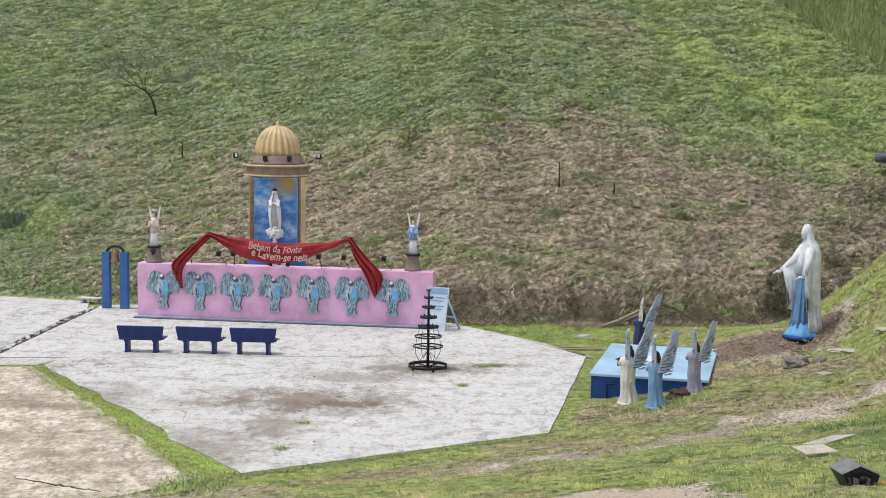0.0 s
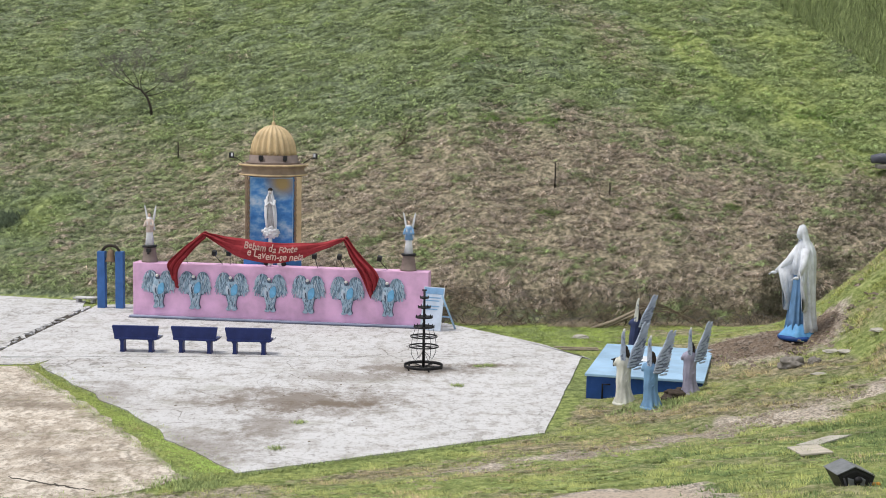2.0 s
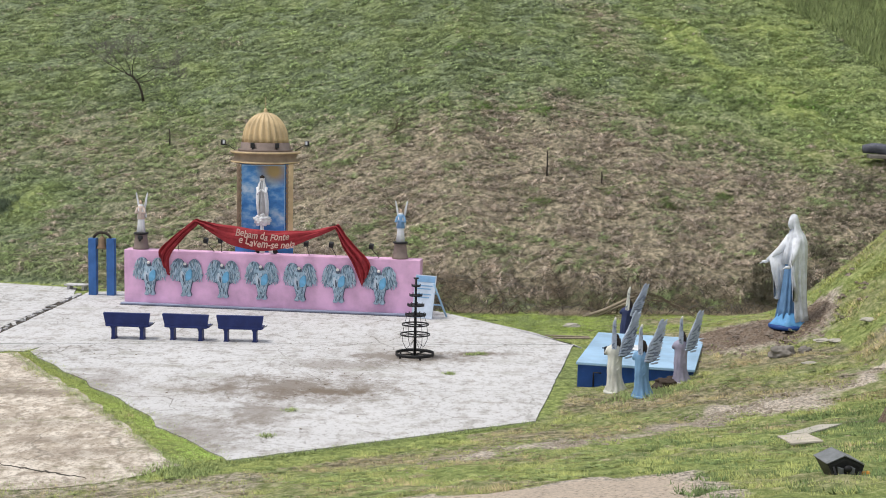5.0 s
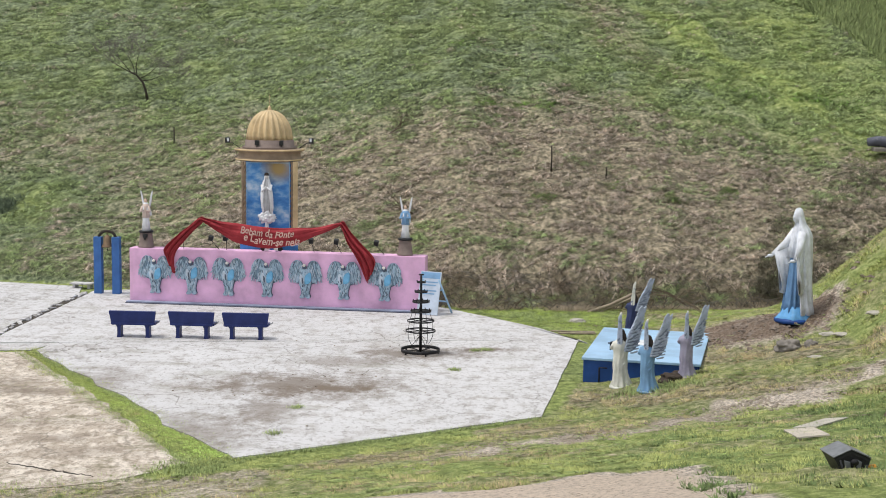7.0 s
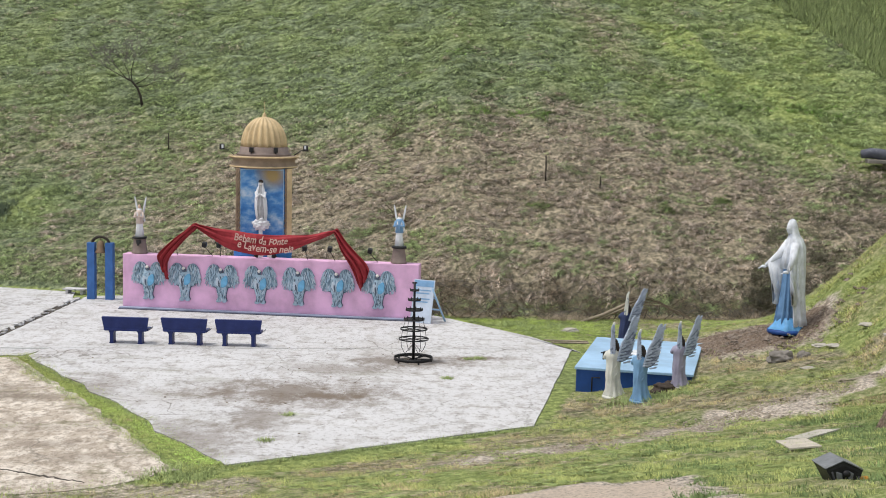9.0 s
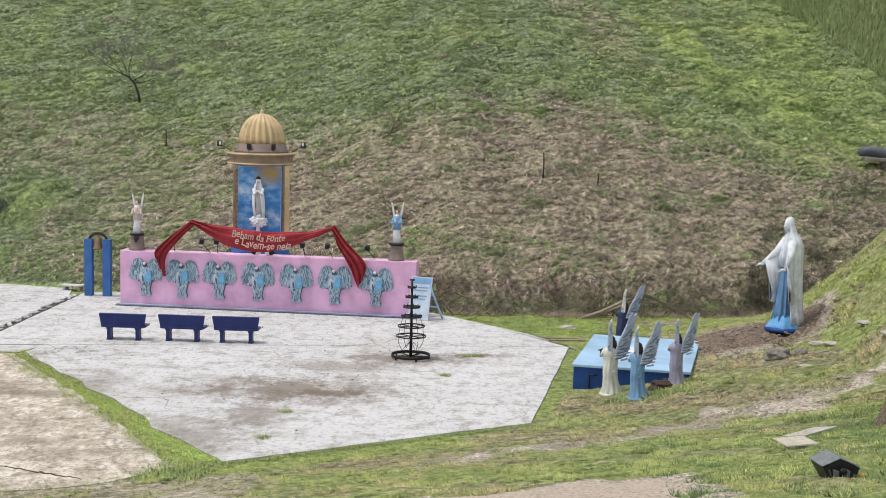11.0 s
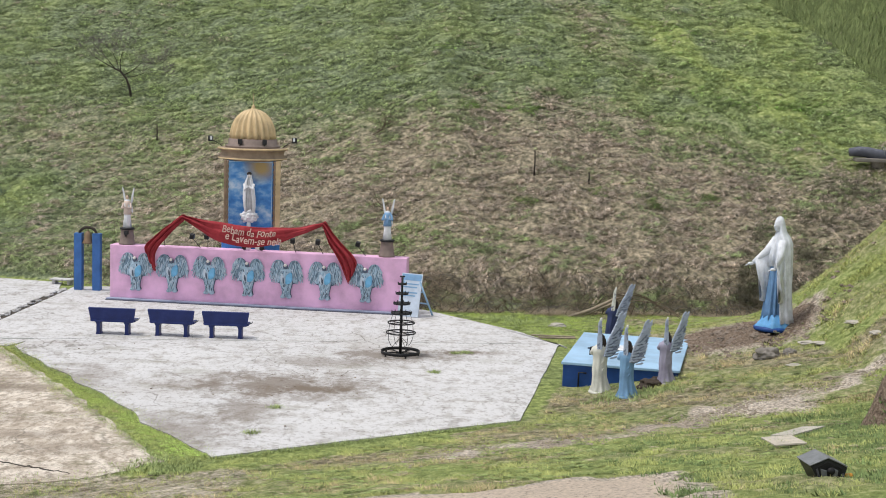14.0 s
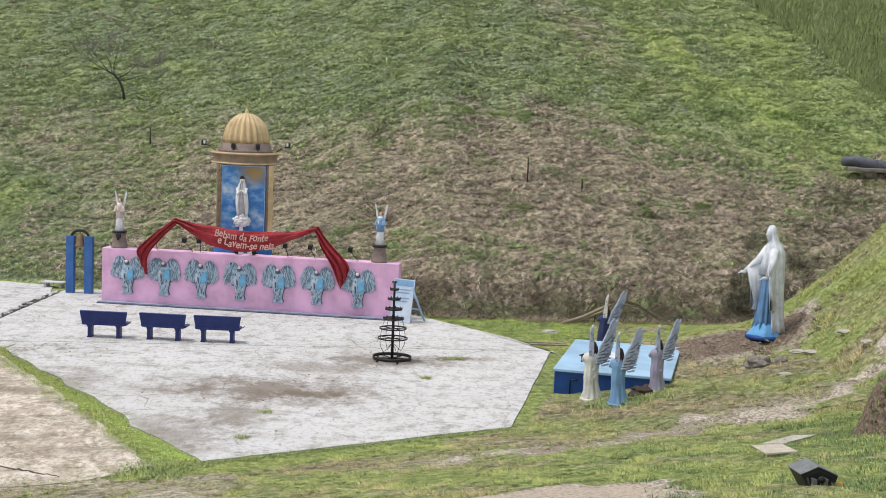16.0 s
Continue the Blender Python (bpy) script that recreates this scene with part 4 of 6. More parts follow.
def tower_lady():
    """White mantle open over a greyer gown, hands joined, standing on a puffed cloud."""
    bm = bmesh.new()
    bmesh.ops.create_icosphere(bm, subdivisions=5, radius=1)
    for v in bm.verts:
        d = 1.22 - 0.55 * noise.voronoi(v.co * 2.1 + Vector((3, 1, 7)))[0][0]
        top = 1.0 if v.co.z < 0 else 1.0 + 0.35 * math.exp(-(v.co.x / 0.5) ** 2)
        v.co = Vector((v.co.x * d * 0.30, v.co.y * d * 0.18, 0.15 + v.co.z * d * 0.20 * top))
    bm.verts.index_update()
    sh = Shape().add([v.co.copy() for v in bm.verts], [[v.index for v in f.verts] for f in bm.faces], 0, True)
    bm.free()
    sh.lathe([(0.10, -0.30), (0.07, -0.22), (0.06, 0.05)], 14, 0)
    robe(sh, [(0.26, 0.13, 0.10, 0.02, 0), (0.6, 0.125, 0.10, 0.01, 0), (1.0, 0.13, 0.10, 0, 0), (1.25, 0.12, 0.09, 0, 0), (1.42, 0.07, 0.07, 0, 0), (1.5, 0.04, 0.05, 0, 0)], 3, 40, 8, 0.16, 1.2)
    rings = []
    for z, rx, ry, dx, op in ((0.30, 0.175, 0.14, 0.03, 40), (0.5, 0.20, 0.15, 0.02, 36), (0.75, 0.215, 0.155, 0.005, 32), (1.0, 0.205, 0.15, -0.005, 27), (1.2, 0.175, 0.14, -0.01, 24), (1.36, 0.135, 0.12, -0.01, 24), (1.46, 0.09, 0.095, 0, 30), (1.56, 0.085, 0.09, 0, 42), (1.66, 0.06, 0.07, 0, 60)):
        ring = []
        for j in range(45):
            a = radians(270 + op + (360 - 2 * op) * j / 44)
            f = 1 + 0.07 * math.sin(j * 0.95 + z) * max(0.2, 1 - z / 1.6)
            ring.append((dx + rx * f * math.cos(a), ry * f * math.sin(a), z))
        ring += [(dx + (x - dx) * 0.86, y * 0.86, z) for x, y, _ in ring[::-1]]
        rings.append(ring)
    sh.loft(rings, 0, True)
    sh.ball((0, -0.045, 1.55), (0.06, 0.06, 0.085), 12, 2)
    sh.ball((0, -0.02, 1.60), (0.085, 0.085, 0.075), 12, 1)
    for side in (-1, 1):
        sh.tube([(side * 0.15, -0.05, 1.26), (side * 0.13, -0.14, 1.06), (side * 0.015, -0.175, 1.20)], [0.055, 0.05, 0.03], 8, 0)
    return solid("robed_statue", sh, [WHITE, HAIR, SKIN_WHITE, GOWN], pose(-5.90, 45.93, 2.78), "white robed statue on a cloud before the blue mural", "statue")


GOWN = painted("pale_grey_gown_paint", (0.50, 0.50, 0.52), 0.3, 0.7, (0.35, 0.35, 0.36), 4)
tower_lady()


# ---- the yard's furniture ----
def bench():
    b = thing("bench", pose(-8.97, 39.3, 0.0, 0, 0, -3), "navy blue painted concrete bench seen from behind", "bench", "benches in the yard")
    wide, high = 1.36, 0.80
    rings = [[(x * k, y, z) for x, y in ((-0.5, -0.035), (0.5, -0.035), (0.5, 0.035), (-0.5, 0.035))] for k, z in ((1.20, -0.21), (1.25, -0.19), (1.38, 0.19), (1.36, 0.21))]
    part("backrest", Shape().loft(rings, 0, False, pose(0, 0, high - 0.21, 8)), BENCH, b)
    part("seat", Shape().box((0, 0.24, 0.42), (wide - 0.04, 0.42, 0.07), 0, None, 0.02), BENCH, b)
    part("bracket", Shape().box((0, 0.01, 0.415), (wide - 0.1, 0.08, 0.06), 0, None, 0.015), BENCH, b)
    for sx in (-1, 1):
        sh = Shape()
        outline = [(-0.075, 0.0), (0.075, 0.0), (0.052, 0.06), (0.052, 0.30), (0.11, 0.42), (-0.11, 0.42), (-0.052, 0.30), (-0.052, 0.06)]
        sh.loft([[(x, y0 * 1.0, z) for x, z in outline] for y0 in (0.02, 0.04, 0.26, 0.28)], 0, False)
        part("leg", sh, BENCH, b, "", pose(sx * 0.42, 0, 0))
    sh = Shape().tube([(wide / 2 - 0.02, 0.1, 0.46), (wide / 2 + 0.07, 0.1, 0.47), (wide / 2 + 0.10, 0.1, 0.52)], 0.016, 6)
    part("armrest_stub", sh, LID, b, "bare metal stub")
    return b


first = bench()
copy_thing(first, pose(-7.25, 39.28, 0.0, 0, 0, -5))
copy_thing(first, pose(-5.66, 39.22, 0.0, 0, 0, -2))


def candle_stand():
    c = thing("candle_stand", pose(-0.53, 37.60, 0.004), "black iron candle stand with tiered rings on the yard", "candle stand")
    part("pole", Shape().tube([(0, 0, 0.02), (0, 0, 2.24)], [0.045, 0.032], 10).tube([(-0.07, 0, 2.22), (0.07, 0, 2.22)], 0.025, 6), IRON, c)
    base = Shape().lathe([(0.53, 0.05), (0.545, 0.05), (0.545, 0.135), (0.53, 0.135), (0.525, 0.06), (0.53, 0.05)], 40, caps=False)
    for k in range(6):
        a = radians(60 * k)
        base.tube([(0, 0, 0.06), (0.53 * math.cos(a), 0.53 * math.sin(a), 0.06)], 0.018, 6)
    for k in range(5):
        a = radians(72 * k)
        base.tube([(0.5 * math.cos(a), 0.5 * math.sin(a), -0.01), (0.5 * math.cos(a), 0.5 * math.sin(a), 0.08)], 0.03, 6)
    part("base_tray", base, IRON, c)
    for z, r, spokes in ((0.62, 0.41, 6), (0.90, 0.37, 6), (1.17, 0.28, 5), (1.44, 0.23, 5), (1.72, 0.17, 4), (1.99, 0.115, 4)):
        sh = Shape().lathe([(r, z), (r + 0.012, z), (r + 0.012, z + 0.038), (r, z + 0.038), (r - 0.006, z + 0.01), (r, z)], 32, caps=False)
        if r < 0.3:
            sh.lathe([(0.03, z + 0.005), (r, z + 0.005), (r, z + 0.02), (0.03, z + 0.02)], 24)
        for k in range(spokes):
            a = radians(360 * k / spokes + 20)
            sh.tube([(0, 0, z + 0.01), (r * math.cos(a), r * math.sin(a), z + 0.01)], 0.013, 5)
        for k in range(int(r * 40) if r < 0.3 else 0):
            a = 2 * math.pi * k / int(r * 40)
            sh.tube([(r * math.cos(a), r * math.sin(a), z + 0.03), (r * math.cos(a), r * math.sin(a), z + 0.075)], 0.014, 5)
        part("tier", sh, IRON, c)
    for k in range(4):
        a = radians(90 * k + 30)
        x, y = math.cos(a), math.sin(a)
        part("brace", Shape().tube([(x * 0.40, y * 0.40, 0.63), (x * 0.39, y * 0.39, 0.45), (x * 0.30, y * 0.30, 0.28), (x * 0.24, y * 0.24, 0.25)], 0.008, 5).tube([(0.02 * x, 0.02 * y, 0.5), (x * 0.24, y * 0.24, 0.28)], 0.007, 5).tube([(x * 0.40, y * 0.40, 0.64), (x * 0.36, y * 0.36, 0.92), (x * 0.27, y * 0.27, 1.18)], 0.007, 5), IRON, c)


candle_stand()


def bell_frame():
    b = thing("bell_frame", pose(-11.72, 47.6, -0.01, 0, 0, -4), "two blue concrete posts carrying a small brass bell", "bell frame")
    for sx in (-1, 1):
        part("post", Shape().box((sx * 0.325, 0, 1.01), (0.275, 0.26, 2.02), 0, None, 0.015), POST_BLUE, b)
    pts = [(0.30 * math.cos(a), 0, 1.98 + 0.24 * math.sin(a)) for a in np.linspace(0, math.pi, 16)]
    part("arch", Shape().tube(pts, 0.05, 8), BARK, b, "dark bent arch")
    bell = [(0.20, 1.66), (0.19, 1.70), (0.14, 1.80), (0.12, 1.96), (0.08, 2.06), (0.02, 2.1)]
    part("bell", Shape().lathe(bell, 20).tube([(0, 0, 2.02), (0, 0, 2.26)], 0.02, 6), painted("tarnished_bronze", (0.22, 0.15, 0.09), 0.5, 0.5, (0.45, 0.40, 0.34), 6), b, "tarnished brass bell")
    part("clapper", Shape().tube([(0, 0, 1.72), (0, 0, 1.56)], 0.012, 6).ball((0, 0, 1.56), 0.03, 8), IRON, b)


bell_frame()
sh = Shape().box((0, 0, 0.17), (0.85, 0.4, 0.05), 0, None, 0.012).box((-0.28, 0, 0.07), (0.1, 0.3, 0.16), 0, None, 0.01).box((0.28, 0, 0.07), (0.1, 0.3, 0.16), 0, None, 0.01)
solid("low_bench", sh, [SLAB], pose(-12.95, 48.9, -0.02, 0, 0, -10), "low whitish cement bench beside the bell posts", "bench")


def sign_board():
    s = thing("sign_board", pose(-0.42, 43.95, 0.004, 0, 0, -24), "blue and white display board leaning on a pale blue easel", "sign")
    lean = pose(0, 0, 0, -13)
    part("panel", Shape().box((0, 0, 0.72), (0.74, 0.035, 1.42), 0, lean, 0.006), BOARD_PRINT, s, "board printed in faded blue and white")
    part("top_band", Shape().box((0, -0.022, 1.30), (0.68, 0.008, 0.2), 0, lean, 0.002), ROBE_BLUE, s)
    for z, w in ((1.08, 0.6), (0.98, 0.5), (0.8, 0.56), (0.7, 0.44)):
        part("print_bar", Shape().box((-0.03, -0.021, z), (w, 0.006, 0.04), 0, lean, 0.001), ROBE_BLUE, s)
    for x in (-0.36, 0.36):
        part("leg", Shape().tube([(x + 0.2, 0.75, 0.0), (x * 0.8 + 0.04, 0.18, 1.15)], 0.035, 8), POOL_TOP, s, "pale blue easel leg")
    part("rung", Shape().tube([(-0.2, 0.55, 0.4), (0.48, 0.55, 0.4)], 0.028, 8), POOL_TOP, s)
    part("rung", Shape().tube([(-0.22, 0.36, 0.8), (0.40, 0.36, 0.8)], 0.028, 8), POOL_TOP, s)


BOARD_PRINT = painted("faded_blue_print", (0.52, 0.60, 0.72), 0.6, 0.4, (0.75, 0.78, 0.82), 2.0, 0, 5.0)
sign_board()


# ---- the red cloth ----
# Along the wall (u), out of its face, height: upper and lower rim of the cloth.
CLOTH_TOP = [(1.32, 0.10, 1.66), (1.34, 0.20, 1.92), (1.85, 0.20, 2.42), (2.46, 0.22, 2.90), (2.60, 0.22, 3.00), (2.76, 0.22, 2.97), (3.3, 0.24, 2.86), (4.0, 0.26, 2.78), (4.85, 0.28, 2.70), (5.7, 0.26, 2.70), (6.6, 0.24, 2.76), (7.28, 0.22, 2.91), (7.44, 0.22, 2.97), (7.56, 0.22, 2.84), (7.85, 0.2, 2.45), (8.3, 0.2, 1.98), (8.5, 0.12, 1.64), (8.44, 0.08, 1.38)]
CLOTH_LOW = [(1.62, 0.10, 1.00), (1.62, 0.14, 1.62), (2.02, 0.14, 2.18), (2.52, 0.16, 2.68), (2.64, 0.16, 2.80), (2.78, 0.16, 2.72), (3.15, 0.16, 2.50), (3.85, 0.16, 2.14), (4.85, 0.16, 2.0), (5.75, 0.16, 2.14), (6.5, 0.16, 2.46), (7.12, 0.16, 2.72), (7.28, 0.16, 2.80), (7.38, 0.16, 2.66), (7.60, 0.16, 2.18), (7.90, 0.14, 1.70), (8.10, 0.12, 1.18), (8.2, 0.08, 0.90)]


def red_cloth():
    n, k = 150, 22
    a, b = spline(CLOTH_TOP, n), spline(CLOTH_LOW, n)
    verts, faces = [], []
    for i in range(n):
        t = i / (n - 1)
        flat = sstep(0.30, 0.40, t) * sstep(0.72, 0.62, t)
        for j in range(k):
            v = j / (k - 1)
            p = a[i] * (1 - v) + b[i] * v
            fold = (0.075 * math.sin(v * 17 + 2.5 * math.sin(t * 9)) + 0.04 * math.sin(v * 37 + t * 26) + 0.02 * math.sin(v * 60 - t * 50)) * (1 - 0.8 * flat)
            sag = 0.10 * math.sin(math.pi * v) + 0.02 * math.sin(t * 70 + v * 7) * flat
            verts.append((p[0], -(p[1] + fold + sag), p[2] + 0.012 * math.sin(t * 90) * (v - 0.5)))
    for i in range(n - 1):
        for j in range(k - 1):
            q = i * k + j
            faces.append((q, q + k, q + k + 1, q + 1))
    sh = Shape().add(verts, faces, 0, True)
    ob = thing("banner", AT_WALL, "red cloth banner with cream lettering draped over the pink wall", "banner")
    cloth = part("cloth", sh, CLOTH, ob)
    mod = cloth.modifiers.new("thickness", "SOLIDIFY")
    mod.thickness = 0.012
    for text, u0, width, rise in (("Bebam da Fonte", 4.89, 1.80, 0.56), ("e Lavem-se nela", 5.04, 1.90, 0.29)):
        whole = text_mesh(text)
        right = max(v.co.x for v in whole.vertices)
        left = min(v.co.x for v in whole.vertices)
        scale = width / (right - left)
        for i, char in enumerate(text):
            if char == " ":
                continue
            me = text_mesh(char)
            end = max(v.co.x for v in text_mesh(text[:i + 1]).vertices)
            shift = end - max(v.co.x for v in me.vertices) - (left + right) / 2
            hop, turn, grow = 0.02 * math.sin(i * 2.7 + rise * 9), 0.10 * math.sin(i * 1.9 + 1), 1.2 + 0.10 * math.sin(i * 3.3)
            centre = sum(v.co.x for v in me.vertices) / len(me.vertices)
            for v in me.vertices:
                x = (v.co.x + shift) * scale
                bend = 1.83 + 0.10 * (x - 0.1) ** 2 - 0.04 * x + rise
                v.co = Vector((u0 + x + v.co.y * scale * 0.26, -0.385 - v.co.z * 0.6, bend + hop + (v.co.x - centre) * turn * scale + v.co.y * scale * grow))
            me.materials.append(LETTER)
            letter = new("letter", me)
            letter.parent = ob
            tagged(letter, "cream hand-painted letter")


def text_mesh(text):
    """A flat, slightly thickened mesh of the text in the built-in font."""
    cu = bpy.data.curves.new("letter", "FONT")
    cu.body, cu.extrude, cu.offset = text, 0.01, 0.012
    tmp = new("letter_source", cu)
    bpy.context.view_layer.update()
    me = bpy.data.meshes.new_from_object(tmp.evaluated_get(bpy.context.evaluated_depsgraph_get()))
    bpy.data.objects.remove(tmp)
    bpy.data.curves.remove(cu)
    return me


red_cloth()


def wall_spot(u, lean):
    s = thing("spotlight", on_wall(u, -0.25, WALL_HIGH) @ Matrix.Diagonal((1.0, 1.0, 1.05, 1)), "small black spotlight on a thin stem above the wall", "spotlight", "spotlights on the wall")
    part("stem", Shape().tube([(0.32 * lean, 0, 0), (0.0, -0.02, 0.34)], 0.012, 6), IRON, s)
    head = part("lamp_head", Shape().box((0, -0.04, 0.42), (0.15, 0.14, 0.16), 0, pose(0, 0, 0, 18, 12 * lean, 0), 0.02), BLACK_METAL, s)
    part("lens", Shape().box((0, -0.12, 0.42), (0.11, 0.012, 0.12), 0, pose(0, 0, 0, 18, 12 * lean, 0), 0.004), IRON, head)


for u, lean in ((1.80, 0.1), (2.75, 1.0), (3.33, 0.0), (6.25, 0.3), (7.08, 0.6), (8.40, 1.0)):
    wall_spot(u, lean)


def bird(u, facing):
    """Small bird ornament: white breast and head, dark back."""
    sh = Shape().ball((0, 0, 0.10), (0.12, 0.07, 0.085), 12, 0).ball((facing * 0.10, 0, 0.18), (0.05, 0.045, 0.05), 10, 0)
    sh.ball((-facing * 0.11, -0.01, 0.10), (0.10, 0.075, 0.085), 10, 1)
    sh.plate([(-facing * 0.10, 0.14), (-facing * 0.26, 0.06), (-facing * 0.12, 0.05)][::-facing], 0.03, 1)
    solid("bird_ornament", sh, [WHITE, IRON], on_wall(u, -0.12, WALL_HIGH), "small white and black bird ornament on the wall", "ornament", "birds on the wall")


bird(4.74, 1)
bird(5.10, -1)


# ---- the basin and its statues ----
def basin():
    b = thing("water_basin", pose(3.68, 34.25, -0.1, 0, 0, -13.8), "low blue painted concrete water basin half sunk in the bank", "basin")
    part("basin_body", Shape().box((1.46, 2.25, 0.33), (2.92, 4.45, 0.66), 0, None, 0.02), POOL_SIDE, b, "deep blue sides")
    part("basin_top", Shape().box((1.46, 2.25, 0.69), (3.0, 4.53, 0.07), 0, None, 0.015), POOL_TOP, b, "pale blue top")
    part("hatch", Shape().box((1.55, 2.4, 0.735), (0.75, 0.7, 0.03), 0, None, 0.01), WHITE, b, "white hatch")
    part("tap", Shape().tube([(0.55, 1.2, 0.72), (0.55, 1.2, 0.92), (0.65, 1.2, 0.95)], 0.025, 6).tube([(0.48, 1.2, 0.90), (0.62, 1.2, 0.90)], 0.02, 6), IRON, b)
    part("vent_frame", Shape().tube([(0.42, -0.02, 0.02), (0.42, -0.03, 0.48), (0.62, -0.03, 0.48)], 0.022, 6), IRON, b, "dark pipe")


basin()
for x, y, turn, size, m, l in ((4.50, 33.2, 4, 1.10, ROBE_PALE, "bone-coloured angel statue with grey wings beside the basin"), (5.02, 32.2, -6, 1.03, ROBE_BLUE, "light blue angel statue with grey wings beside the basin"), (6.12, 33.15, 8, 0.97, ROBE_LILAC, "grey lilac angel statue with grey wings beside the basin")):
    basin_angel(pose(x, y, ground_at(x, y) - 0.03, 0, 0, turn) @ Matrix.Scale(size, 4), m, l)
basin_angel(pose(5.75, 40.6, -0.05, 0, 0, 4) @ pose(0, 0, 0, 0, 5, 0), NAVY_ROBE, "dark blue angel statue with grey wings behind the basin", 4)
white_lady(pose(9.68, 36.9, ground_at(9.68, 36.9) - 0.08, 0, 0, -4) @ Matrix.Diagonal((1.0, 1.08, 1.11, 1)))


# ---- loose things on the near bank ----
def lump(seed, size, n=4, rough=0.25, smooth=True):
    """A stone: a ball broken into facets by noise."""
    bm = bmesh.new()
    bmesh.ops.create_icosphere(bm, subdivisions=n, radius=1)
    off = Vector((seed * 7.3, seed * 1.7, seed * 3.1))
    for v in bm.verts:
        d = 1 + rough * noise.noise(v.co * 1.4 + off) * 1.6 + rough * 0.8 * noise.noise(v.co * 3.6 + off) + rough * 0.5 * noise.noise(v.co * 8 + off)
        v.co = Vector((v.co.x * d * size[0], v.co.y * d * size[1], v.co.z * d * size[2]))
    bm.verts.index_update()
    sh = Shape().add([v.co.copy() for v in bm.verts], [[v.index for v in f.verts] for f in bm.faces], 0, smooth)
    bm.free()
    return sh


def rock(x, y, size, seed, mat, label, sink=0.3, turn=0):
    return solid("rock", lump(seed, size), [mat], pose(x, y, ground_at(x, y) + size[2] * (1 - sink) * 0.6, 0, 0, turn), label, "rock", "rocks on the bank")


EARTH_ROCK = concrete("brown_crumbling_earth", (0.27, 0.22, 0.18), (0.17, 0.135, 0.11), 0.3)
PALE_ROCK = painted("pale_stone", (0.46, 0.43, 0.38), 0.4, 0.9, (0.25, 0.23, 0.2), 3)
for k, (x, y, size, turn) in enumerate(((8.84, 33.96, (0.34, 0.24, 0.20), 10), (9.38, 33.9, (0.18, 0.15, 0.12), 40))):
    rock(x, y, size, k + 1, ROCK, "grey boulder lying in the grass of the bank", 0.3, turn)
for k, (x, y, size, turn) in enumerate(((10.1, 34.85, (0.22, 0.16, 0.05), 15), (11.02, 34.0, (0.24, 0.18, 0.05), -10), (10.3, 34.3, (0.24, 0.18, 0.05), 30), (9.1, 32.4, (0.22, 0.12, 0.04), 0), (10.99, 32.2, (0.22, 0.16, 0.05), 50))):
    rock(x, y, size, k + 11, PALE_ROCK, "flat pale stone half sunk in the bank", 0.55, turn)
CLOD = painted("damp_brown_earth", (0.065, 0.05, 0.04), 0.5, 0.95, (0.19, 0.15, 0.12), 4, 0, 9)
for k, (x, y, size) in enumerate(((5.72, 33.0, (0.26, 0.20, 0.14)), (5.98, 33.3, (0.18, 0.16, 0.12)), (5.5, 32.8, (0.14, 0.12, 0.07)))):
    rock(x, y, size, k + 51, CLOD, "dark brown clod of earth beside the basin", 0.35)


AMBER = painted("amber_plastic", (0.62, 0.30, 0.05), 0.2, 0.4)


